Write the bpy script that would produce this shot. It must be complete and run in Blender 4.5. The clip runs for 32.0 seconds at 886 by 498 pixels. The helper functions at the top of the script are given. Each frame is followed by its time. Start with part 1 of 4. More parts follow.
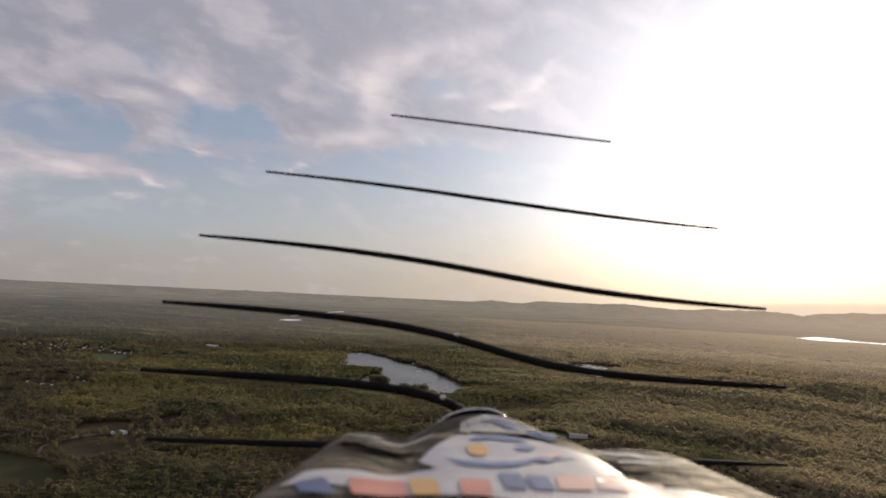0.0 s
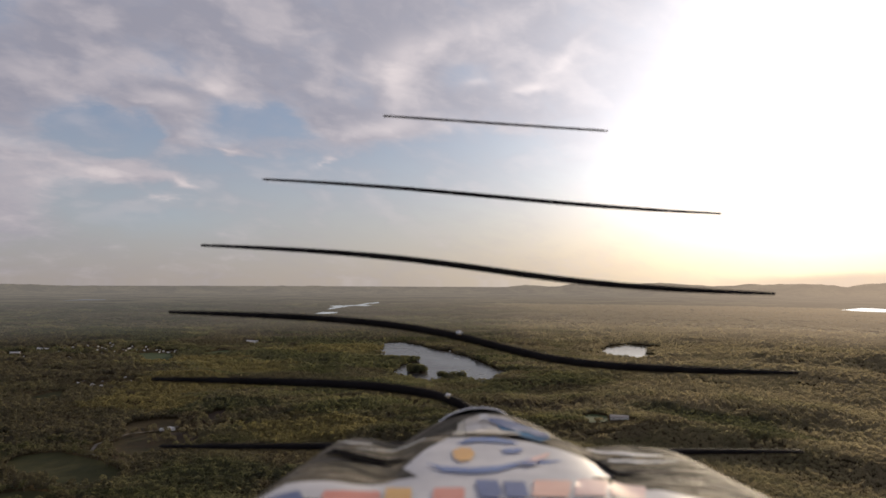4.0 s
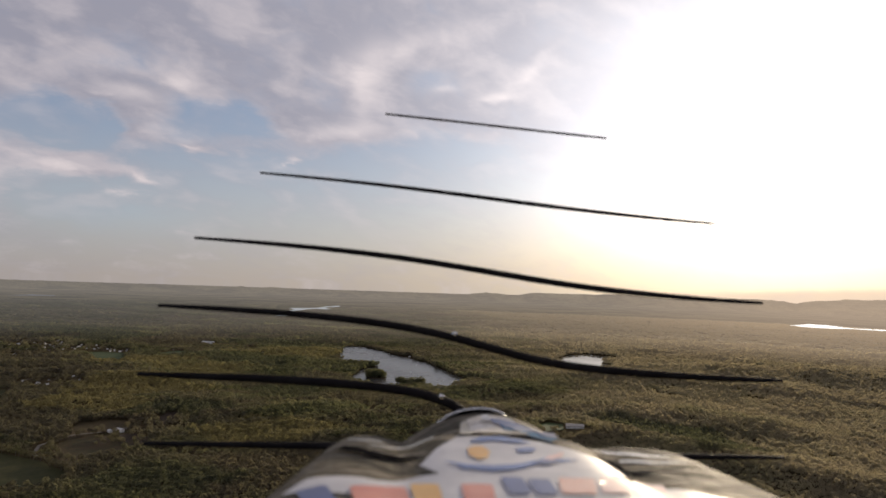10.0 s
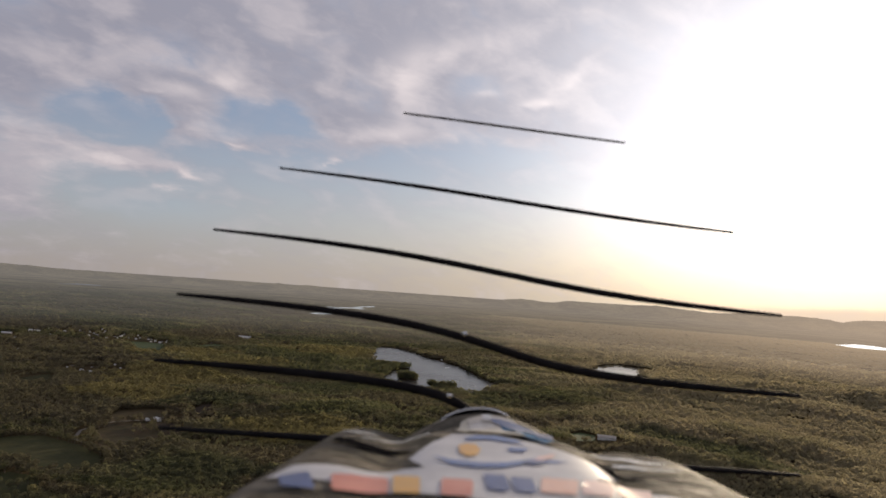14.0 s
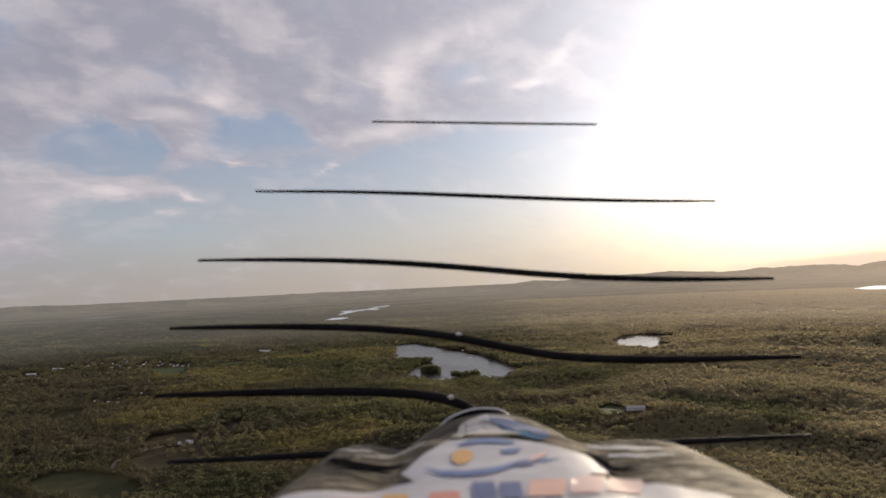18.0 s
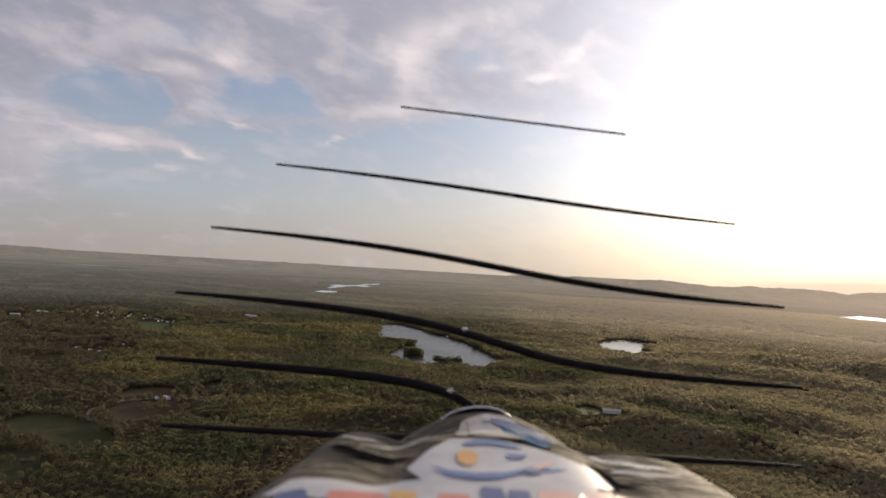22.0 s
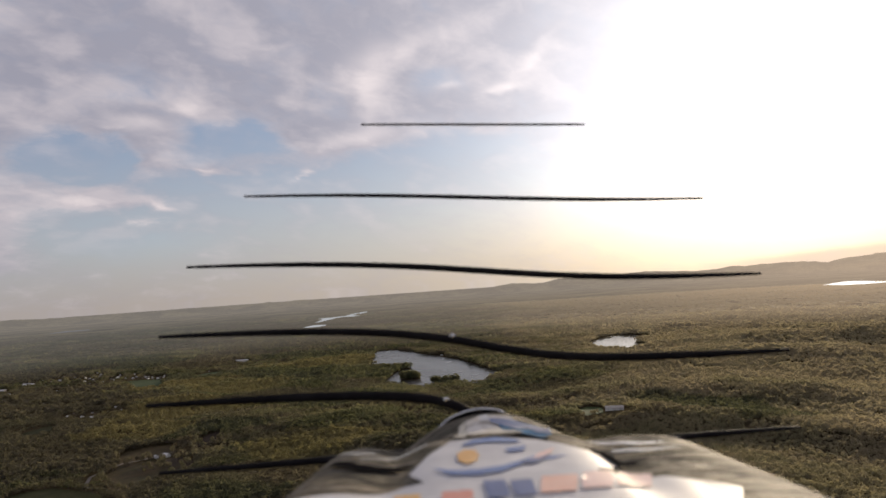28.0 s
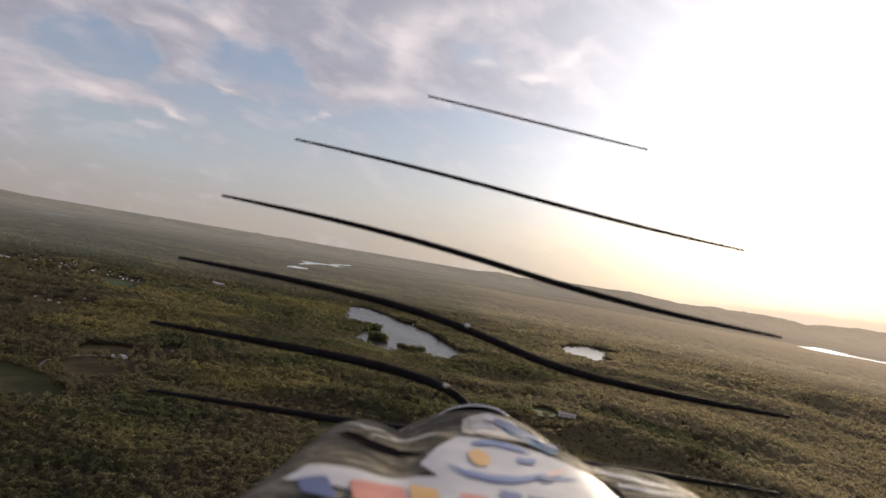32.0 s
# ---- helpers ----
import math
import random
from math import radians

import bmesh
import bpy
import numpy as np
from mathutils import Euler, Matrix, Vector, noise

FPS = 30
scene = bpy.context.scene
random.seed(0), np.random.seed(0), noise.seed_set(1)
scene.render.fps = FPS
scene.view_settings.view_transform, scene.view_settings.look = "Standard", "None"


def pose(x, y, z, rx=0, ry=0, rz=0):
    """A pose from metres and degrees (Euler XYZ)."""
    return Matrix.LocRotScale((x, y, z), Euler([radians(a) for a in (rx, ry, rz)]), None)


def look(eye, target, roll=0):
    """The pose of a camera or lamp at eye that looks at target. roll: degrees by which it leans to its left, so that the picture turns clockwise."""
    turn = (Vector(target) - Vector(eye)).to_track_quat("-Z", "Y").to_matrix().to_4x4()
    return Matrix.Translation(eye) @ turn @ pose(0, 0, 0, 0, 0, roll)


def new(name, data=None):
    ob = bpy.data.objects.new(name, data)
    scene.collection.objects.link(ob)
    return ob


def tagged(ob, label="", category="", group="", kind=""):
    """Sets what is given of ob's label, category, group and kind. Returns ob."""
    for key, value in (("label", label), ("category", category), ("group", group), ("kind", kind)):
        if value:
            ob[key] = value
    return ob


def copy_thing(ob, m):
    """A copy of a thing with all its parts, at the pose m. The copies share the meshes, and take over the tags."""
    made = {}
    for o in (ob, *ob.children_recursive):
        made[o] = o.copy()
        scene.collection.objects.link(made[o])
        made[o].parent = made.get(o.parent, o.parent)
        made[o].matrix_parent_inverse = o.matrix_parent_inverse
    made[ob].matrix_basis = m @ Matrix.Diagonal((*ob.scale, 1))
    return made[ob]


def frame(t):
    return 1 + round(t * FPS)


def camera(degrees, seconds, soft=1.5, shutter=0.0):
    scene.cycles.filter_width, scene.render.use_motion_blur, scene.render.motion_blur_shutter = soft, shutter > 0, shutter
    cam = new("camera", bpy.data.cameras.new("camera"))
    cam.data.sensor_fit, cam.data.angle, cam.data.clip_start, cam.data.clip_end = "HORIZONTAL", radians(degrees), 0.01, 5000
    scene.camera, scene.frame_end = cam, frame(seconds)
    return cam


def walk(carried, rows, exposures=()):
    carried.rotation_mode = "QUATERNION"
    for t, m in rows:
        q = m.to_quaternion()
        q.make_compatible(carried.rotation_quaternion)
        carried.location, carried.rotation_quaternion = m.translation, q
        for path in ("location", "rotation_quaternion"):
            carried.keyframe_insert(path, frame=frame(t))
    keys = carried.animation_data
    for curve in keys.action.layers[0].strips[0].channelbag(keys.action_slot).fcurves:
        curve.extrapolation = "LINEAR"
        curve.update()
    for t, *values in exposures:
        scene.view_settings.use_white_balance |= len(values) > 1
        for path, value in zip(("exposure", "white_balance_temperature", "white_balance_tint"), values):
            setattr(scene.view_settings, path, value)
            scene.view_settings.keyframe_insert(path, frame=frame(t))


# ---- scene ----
# A low-flying camera on the nose of a model aircraft, over spring woods with lakes, towards a low sun.
# World: x to the right, y ahead, z up; the aircraft hangs at z = 0, 250 m over the valley floor.
ALT = 250.0
PIVOT = Vector((0.0135, 0.19, -0.055))          # a point of the cowling, as the camera sees it: right, ahead, up
MOUNT = pose(0, 0, 0, 3.06, -0.3, 0)


def bearing(yaw, pitch, roll):
    return pose(0, 0, 0, 0, 0, -yaw) @ pose(0, 0, 0, pitch, 0, 0) @ pose(0, 0, 0, 0, roll, 0)


def station(yaw, pitch, roll):
    """The camera's pose when it turns about the cowling that carries it."""
    turn = bearing(yaw, pitch, roll)
    eye = MOUNT @ PIVOT - turn.to_3x3() @ PIVOT
    return Matrix.Translation(eye) @ turn @ pose(0, 0, 0, 90, 0, 0)


# seconds, heading, pitch, bank to the right (degrees)
FLIGHT = (
(0.0, 1.60, 3.93, -2.83), (0.5, 1.03, 4.14, -4.32), (1.0, 0.38, 3.96, -3.74), (1.5, 0.16, 3.64, -2.36), (2.0, 0.36, 3.39, -0.71),
(2.5, 0.00, 2.99, -2.62), (4.5, -1.19, 2.76, 1.34), (5.0, -0.53, 2.73, 3.12), (5.5, -0.23, 2.77, 3.53), (6.0, 0.74, 2.83, 5.35),
(6.5, 1.45, 3.07, 4.43), (7.0, 2.21, 2.81, 0.39), (7.5, 1.32, 2.84, -1.60), (8.0, 0.75, 2.93, -0.17), (8.5, 1.53, 3.53, 3.51),
(9.0, 2.08, 3.82, 4.37), (9.5, 2.43, 3.56, 1.45), (10.0, 2.10, 3.34, -1.96), (10.5, 1.45, 3.41, -1.31), (11.0, 1.62, 3.30, -1.43),
(11.5, 1.35, 3.56, 0.10), (12.0, 1.93, 3.72, 1.50), (12.5, 2.42, 3.26, -3.61), (13.0, 0.82, 3.10, -5.82), (13.5, -0.29, 3.24, -5.70),
(14.0, -1.07, 3.51, -4.14), (14.5, -1.50, 3.62, -2.33), (16.5, -2.01, 2.50, 1.54), (17.0, -1.76, 2.15, 1.82), (17.5, -1.69, 2.71, 2.22),
(18.0, -1.75, 2.78, 2.71), (18.5, -0.60, 2.95, 3.21), (19.0, -0.53, 2.95, 2.25), (19.5, 0.14, 2.82, 1.31), (20.0, 0.39, 2.28, -0.60),
(20.5, -0.49, 2.28, -4.89), (21.0, -1.15, 2.08, -3.65), (21.5, -1.60, 1.77, -2.10), (22.0, -1.30, 1.47, -3.48), (22.5, -2.71, 2.36, -1.11),
(23.0, -2.18, 2.96, -0.05), (23.5, -2.24, 3.60, 0.36), (24.0, -1.59, 4.08, 0.58), (24.5, -2.42, 4.19, 0.36), (25.0, -1.07, 3.66, 1.95),
(25.5, -1.16, 3.56, 3.82), (27.5, -0.50, 3.81, 3.11), (28.0, 0.27, 3.08, 3.94), (28.5, 0.25, 3.18, 0.82), (29.0, 0.34, 5.30, 0.49),
(29.5, 0.04, 6.13, -1.84), (30.0, 0.26, 2.83, 0.34), (30.5, 0.47, 1.40, 1.05), (31.0, 0.41, 1.27, -0.67), (31.5, 1.10, 1.26, -6.08),
(32.0, 0.95, 0.85, -9.70))
cam = camera(68.0, 32.0, soft=1.6)
cam.data.dof.use_dof, cam.data.dof.focus_distance, cam.data.dof.aperture_fstop = True, 400.0, 24.0   # the cowling is too near to be sharp
walk(cam, [(t, station(y, p, r)) for t, y, p, r in FLIGHT],
     exposures=((0, -0.05), (1, -0.20), (2, -0.18), (5, -0.08), (7, -0.06), (10, -0.05), (12, -0.06), (14, -0.07), (17, 0.0), (20, 0.05), (25, 0.05), (28, 0.04), (29, 0.05), (30, -0.20), (31, 0.02), (32, 0.04)))

# ---- sky, sun ----
SUN_AZ, SUN_EL = 28.5, 10.0
sun_way = Vector((math.sin(radians(SUN_AZ)) * math.cos(radians(SUN_EL)), math.cos(radians(SUN_AZ)) * math.cos(radians(SUN_EL)), math.sin(radians(SUN_EL))))


class Nodes:
    """Short hand for node trees."""

    def __init__(self, tree):
        self.tree = tree
        tree.nodes.clear()

    def put(self, kind, *links, **values):
        n = self.tree.nodes.new(kind)
        for k, v in values.items():
            if k in ("operation", "blend_type", "data_type", "noise_dimensions", "sky_type", "sun_disc", "sun_elevation", "sun_rotation", "dust_density", "air_density", "ozone_density", "altitude", "feature", "distance", "interpolation_type", "clamp", "use_clamp", "vector_type"):
                setattr(n, k, v)
            else:
                n.inputs[k].default_value = v
        for socket, src in links:
            self.tree.links.new(src, n.inputs[socket])
        return n

    def math(self, op, a, b=None, c=None, clamp=False):
        n = self.tree.nodes.new("ShaderNodeMath")
        n.operation, n.use_clamp = op, clamp
        for i, v in enumerate((a, b, c)):
            if v is None:
                continue
            if isinstance(v, (int, float)):
                n.inputs[i].default_value = v
            else:
                self.tree.links.new(v, n.inputs[i])
        return n.outputs[0]

    def mix(self, fac, a, b, blend="MIX"):
        n = self.tree.nodes.new("ShaderNodeMix")
        n.data_type, n.blend_type, n.clamp_factor = "RGBA", blend, True
        for i, v in ((0, fac), (6, a), (7, b)):
            if isinstance(v, (int, float)):
                n.inputs[i].default_value = v
            elif isinstance(v, tuple):
                n.inputs[i].default_value = (*v, 1)
            else:
                self.tree.links.new(v, n.inputs[i])
        return n.outputs[2]

    def noise(self, vec, scale, detail=4.0, rough=0.55, warp=0.0):
        n = self.put("ShaderNodeTexNoise", ("Vector", vec), Scale=scale, Detail=detail, Roughness=rough, Distortion=warp)
        return n.outputs[0]

    def step(self, v, lo, hi):
        n = self.tree.nodes.new("ShaderNodeMapRange")
        n.interpolation_type = "SMOOTHSTEP"
        n.inputs[1].default_value, n.inputs[2].default_value = lo, hi
        self.tree.links.new(v, n.inputs[0])
        return n.outputs[0]


def build_sky():
    world = bpy.data.worlds.new("sky")
    scene.world = world
    world.use_nodes = True
    N = Nodes(world.node_tree)
    way = N.put("ShaderNodeTexCoord").outputs["Generated"]
    sep = N.put("ShaderNodeSeparateXYZ", ("Vector", way))
    x, y, z = sep.outputs
    deg = 180 / math.pi
    az = N.math("MULTIPLY", N.math("ARCTAN2", x, y), deg)
    el = N.math("MULTIPLY", N.math("ARCSINE", z), deg)
    dot = N.put("ShaderNodeVectorMath", (0, way), operation="DOT_PRODUCT")
    dot.inputs[1].default_value = sun_way
    ang = N.math("MULTIPLY", N.math("ARCCOSINE", N.math("MINIMUM", dot.outputs["Value"], 0.99999)), deg)

    # clear air
    air = N.put("ShaderNodeTexSky", sky_type="NISHITA", sun_disc=False, sun_elevation=radians(SUN_EL), sun_rotation=radians(SUN_AZ), dust_density=1.5, air_density=1.0, ozone_density=2.0, altitude=300.0).outputs[0]
    blue = N.mix(1.0, air, (0.070, 0.070, 0.070), "MULTIPLY")
    blue = N.mix(0.72, blue, N.mix(N.step(el, 3.0, 16.0), (0.43, 0.48, 0.56), (0.25, 0.335, 0.50)))
    # cloud deck, on a flat layer seen from below; drawn out along the wind
    up = N.math("ADD", N.math("MAXIMUM", z, 0.0), 0.42)
    fx, fy = N.math("DIVIDE", x, up), N.math("DIVIDE", y, up)
    flat = N.put("ShaderNodeCombineXYZ", ("X", N.math("ADD", N.math("MULTIPLY", fx, 0.9), N.math("MULTIPLY", fy, 0.35))), ("Y", N.math("ADD", N.math("MULTIPLY", fy, 1.1), N.math("MULTIPLY", fx, -0.55)))).outputs[0]
    soft = N.noise(flat, 3.2, 5.0, 0.52, 0.5)
    fine = N.noise(flat, 8.0, 4.0, 0.50, 0.35)
    fray = N.noise(flat, 21.0, 5.0, 0.6, 0.6)
    lump_ = N.noise(flat, 5.6, 4.0, 0.5, 0.2)
    wav = N.math("MULTIPLY", N.math("SUBTRACT", fine, 0.5), 5.0)
    wav2 = N.math("MULTIPLY", N.math("SUBTRACT", lump_, 0.5), 4.0)
    az_w, el_w = N.math("ADD", az, wav), N.math("ADD", el, N.math("ADD", N.math("MULTIPLY", wav, 0.3), N.math("MULTIPLY", wav2, 0.5)))

    def patch(a, e, sa, se, gain, lean=0.0):
        da = N.math("DIVIDE", N.math("SUBTRACT", az_w, a), sa)
        de = N.math("DIVIDE", N.math("SUBTRACT", N.math("SUBTRACT", el_w, e), N.math("MULTIPLY", N.math("SUBTRACT", az_w, a), lean)), se)
        r = N.math("ADD", N.math("MULTIPLY", da, da), N.math("MULTIPLY", de, de))
        return N.math("MULTIPLY", N.math("POWER", 2.718, N.math("MULTIPLY", r, -1.0)), gain)

    # haze towards the horizon, warm under the sun
    low = N.math("POWER", 2.718, N.math("MULTIPLY", N.math("MAXIMUM", el, 0.0), -0.23))
    warm = N.math("POWER", 2.718, N.math("MULTIPLY", ang, -0.040))
    haze_col = N.mix(warm, (0.328, 0.293, 0.288), (0.96, 0.78, 0.53))
    low = N.math("MULTIPLY", low, N.math("SUBTRACT", 1.0, patch(-25.5, 5.2, 6.5, 1.6, 0.85, -0.04)))
    sky = N.mix(N.math("MULTIPLY", low, 0.93), blue, haze_col)

    cover = N.math("ADD", N.math("MULTIPLY", N.math("SUBTRACT", soft, 0.5), 0.8), N.math("MULTIPLY", N.math("SUBTRACT", fine, 0.5), 0.9))
    cover = N.math("ADD", cover, N.math("MULTIPLY", N.math("SUBTRACT", fray, 0.5), 0.50))
    deck_ = N.math("MULTIPLY", N.step(el, 7.0, 17.0), 0.80)
    cover = N.math("ADD", cover, N.math("SUBTRACT", deck_, 0.10))
    # gaps of blue, then banks and wisps: bearing, height, half sizes, weight, lean
    gaps = ((-28.6, 11.4, 3.2, 1.5, -1.9, -0.04), (-17.2, 13.2, 3.2, 1.2, -1.35, -0.08), (-26.4, 5.6, 5.0, 1.3, -1.35, -0.04), (-12.0, 8.6, 8.0, 2.2, -0.60), (0.8, 17.9, 2.4, 1.1, -0.40, 0.2), (2, 11.5, 7.0, 1.8, -0.45), (-26, 16.8, 5.0, 1.0, -0.25, 0.05))
    banks = ((-23.6, 11.6, 2.2, 1.5, 0.45), (-14.0, 10.8, 5.0, 1.2, 0.30, -0.05), (-34.5, 6.8, 4.0, 3.6, 0.90), (-27.6, 8.4, 4.2, 0.85, 0.85, -0.13), (-23.0, 8.0, 2.0, 0.6, 0.5, -0.1), (-24.7, 13.9, 3.2, 1.0, 0.70, -0.08), (-20.4, 15.7, 2.2, 1.1, 0.50), (-6.5, 12.9, 3.6, 1.0, 0.85, 0.10), (-10.2, 13.5, 2.4, 0.8, 0.45, -0.1), (-4.8, 17.4, 2.0, 2.6, 0.50),
              (6.0, 16.5, 2.4, 0.55, 0.60, 0.15), (9.4, 18.8, 2.0, 0.9, 0.50, 0.75), (-19.0, 10.6, 1.3, 0.35, 0.65, -0.12), (-11.2, 10.1, 0.9, 0.25, 0.55, 0.1), (-15.9, 8.9, 1.3, 0.22, 0.45), (-23.7, 6.7, 2.4, 0.35, 0.55, -0.05), (-36, 14, 5, 2, 0.4), (-37, 19.5, 4, 2.5, -0.4))
    for g in gaps + banks:
        cover = N.math("ADD", cover, patch(*g))
    cover = N.step(cover, -0.28, 0.76)
    veil = N.math("MULTIPLY", N.math("MULTIPLY", N.step(N.math("ADD", N.math("MULTIPLY", lump_, 0.6), N.math("MULTIPLY", fine, 0.4)), 0.40, 0.66), N.step(el, 2.0, 7.0)), 0.42)
    cover = N.math("MAXIMUM", cover, veil)
    lit = N.step(N.math("ADD", lump_, N.math("MULTIPLY", fine, 0.5)), 0.68, 0.94)
    edge = N.math("MULTIPLY", cover, N.math("SUBTRACT", 1.0, cover))
    bright = N.math("ADD", N.math("MULTIPLY", edge, 0.7), N.math("MULTIPLY", lit, 0.36))
    bright = N.math("ADD", bright, N.math("MULTIPLY", N.math("SUBTRACT", fray, 0.5), 0.45), clamp=True)
    for g in ((-34.0, 7.0, 3.6, 2.6, 0.32), (-27.2, 8.5, 3.6, 0.55, 0.45, -0.12), (-23.2, 8.0, 1.6, 0.45, 0.40, -0.1), (-24.5, 14.1, 2.6, 0.65, 0.50, -0.08), (-20.4, 15.7, 1.6, 0.9, 0.50), (-4.9, 17.6, 1.4, 2.2, 0.50), (-6.4, 12.9, 3.2, 0.75, 0.55, 0.12), (-5.5, 14.6, 1.6, 1.0, 0.35), (-2.0, 20.2, 5.0, 1.0, 0.40, 0.30),
              (6.0, 16.5, 2.2, 0.40, 0.65, 0.15), (9.4, 18.8, 1.8, 0.7, 0.45, 0.75), (1.2, 16.9, 1.1, 0.4, 0.45, 0.1), (-19.0, 10.6, 1.1, 0.28, 0.55, -0.12), (-11.2, 10.1, 0.8, 0.2, 0.5, 0.1), (-23.7, 6.7, 2.0, 0.25, 0.4, -0.05)):
        bright = N.math("ADD", bright, patch(*g), clamp=True)
    cloud = N.mix(bright, (0.312, 0.302, 0.364), (0.78, 0.685, 0.685))
    sky = N.mix(N.math("MULTIPLY", cover, 0.93), sky, cloud)
    # the sun's light spread by thin cloud
    glow = N.math("POWER", 2.718, N.math("MULTIPLY", N.math("POWER", N.math("DIVIDE", ang, 14.5), 1.7), -1.0))
    halo = N.math("MULTIPLY", N.math("POWER", 2.718, N.math("MULTIPLY", ang, -0.050)), 0.50)
    tint = N.mix(N.step(el, 0.5, 9.0), (1.0, 0.78, 0.52), (1.0, 0.96, 0.95))
    shine = N.math("ADD", N.math("MULTIPLY", glow, 1.3), halo)
    shine = N.math("MULTIPLY", shine, N.math("MULTIPLY_ADD", N.step(el, -2.0, 6.5), 0.58, 0.42))
    scaled = N.put("ShaderNodeVectorMath", (0, tint), operation="SCALE")
    N.tree.links.new(shine, scaled.inputs["Scale"])
    sky = N.mix(1.0, sky, scaled.outputs[0], "ADD")
    # a far bank of haze over the hills below the sun
    bank = N.math("MULTIPLY", N.step(N.math("SUBTRACT", el, N.math("MULTIPLY", N.math("SUBTRACT", az_w, 18.0), 0.052)), 0.35, -0.35), N.step(az, 18.0, 28.0))
    sky = N.mix(N.math("MULTIPLY", bank, 0.60), sky, (0.80, 0.60, 0.47))
    bg = N.put("ShaderNodeBackground", ("Color", sky), Strength=1.0)
    N.put("ShaderNodeOutputWorld", ("Surface", bg.outputs[0]))


build_sky()
lamp = bpy.data.lights.new("sun", "SUN")
lamp.energy, lamp.angle, lamp.color = 4.3, radians(1.5), (1.0, 0.81, 0.58)
sun = new("sun", lamp)
sun.matrix_world = look((0, 0, 350), Vector((0, 0, 350)) - sun_way)
scene.view_settings.exposure = 0.0

# ---- materials ----


def material(name):
    m = bpy.data.materials.new(name)
    m.use_nodes = True
    return m, Nodes(m.node_tree)


def finish(N, colour, rough=0.8, bump=None, strength=0.3, dist=0.1, **values):
    b = N.put("ShaderNodeBsdfPrincipled")
    for k, v in values.items():
        b.inputs[k.replace("_", " ")].default_value = v
    for key, v in (("Base Color", colour), ("Roughness", rough)):
        if isinstance(v, tuple):
            b.inputs[key].default_value = (*v, 1)
        elif isinstance(v, (int, float)):
            b.inputs[key].default_value = v
        else:
            N.tree.links.new(v, b.inputs[key])
    if bump is not None:
        u = N.put("ShaderNodeBump", ("Height", bump), Strength=strength, Distance=dist)
        N.tree.links.new(u.outputs[0], b.inputs["Normal"])
    N.put("ShaderNodeOutputMaterial", ("Surface", b.outputs[0]))
    return b


def spot(N):
    return N.put("ShaderNodeNewGeometry").outputs["Position"]


def sight(N, p):
    """How far off a place of the drawn-in far country truly lies, and its bearing."""
    x, y, z = N.put("ShaderNodeSeparateXYZ", ("Vector", p)).outputs
    az = N.math("MULTIPLY", N.math("ARCTAN2", x, y), 180 / math.pi)
    r = N.math("SQRT", N.math("ADD", N.math("MULTIPLY", x, x), N.math("MULTIPLY", y, y)))
    drop = N.math("DIVIDE", N.math("SUBTRACT", 0.0, z), r)
    true = N.math("DIVIDE", ALT, N.math("MAXIMUM", drop, 0.019))
    plan = N.put("ShaderNodeCombineXYZ", ("X", N.math("MULTIPLY", N.math("DIVIDE", x, r), true)), ("Y", N.math("MULTIPLY", N.math("DIVIDE", y, r), true)), ("Z", N.math("MULTIPLY", z, 14.0))).outputs[0]
    return az, r, true, plan


def haze_emission(N, p):
    """Haze painted as emission on the far country: its colour by bearing and distance."""
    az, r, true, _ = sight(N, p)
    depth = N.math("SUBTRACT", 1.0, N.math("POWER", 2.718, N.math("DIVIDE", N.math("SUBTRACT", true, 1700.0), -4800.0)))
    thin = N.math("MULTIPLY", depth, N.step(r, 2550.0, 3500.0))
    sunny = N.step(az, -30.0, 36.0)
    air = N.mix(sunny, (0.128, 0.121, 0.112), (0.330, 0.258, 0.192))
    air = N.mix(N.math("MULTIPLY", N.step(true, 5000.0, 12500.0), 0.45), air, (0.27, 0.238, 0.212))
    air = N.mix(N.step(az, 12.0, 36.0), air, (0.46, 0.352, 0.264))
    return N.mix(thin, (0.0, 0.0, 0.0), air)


BROWN_STAND, CONIFERS_AND_SHADE, GOLDEN = (0.058, 0.050, 0.045), (0.034, 0.046, 0.032), (0.165, 0.140, 0.062)
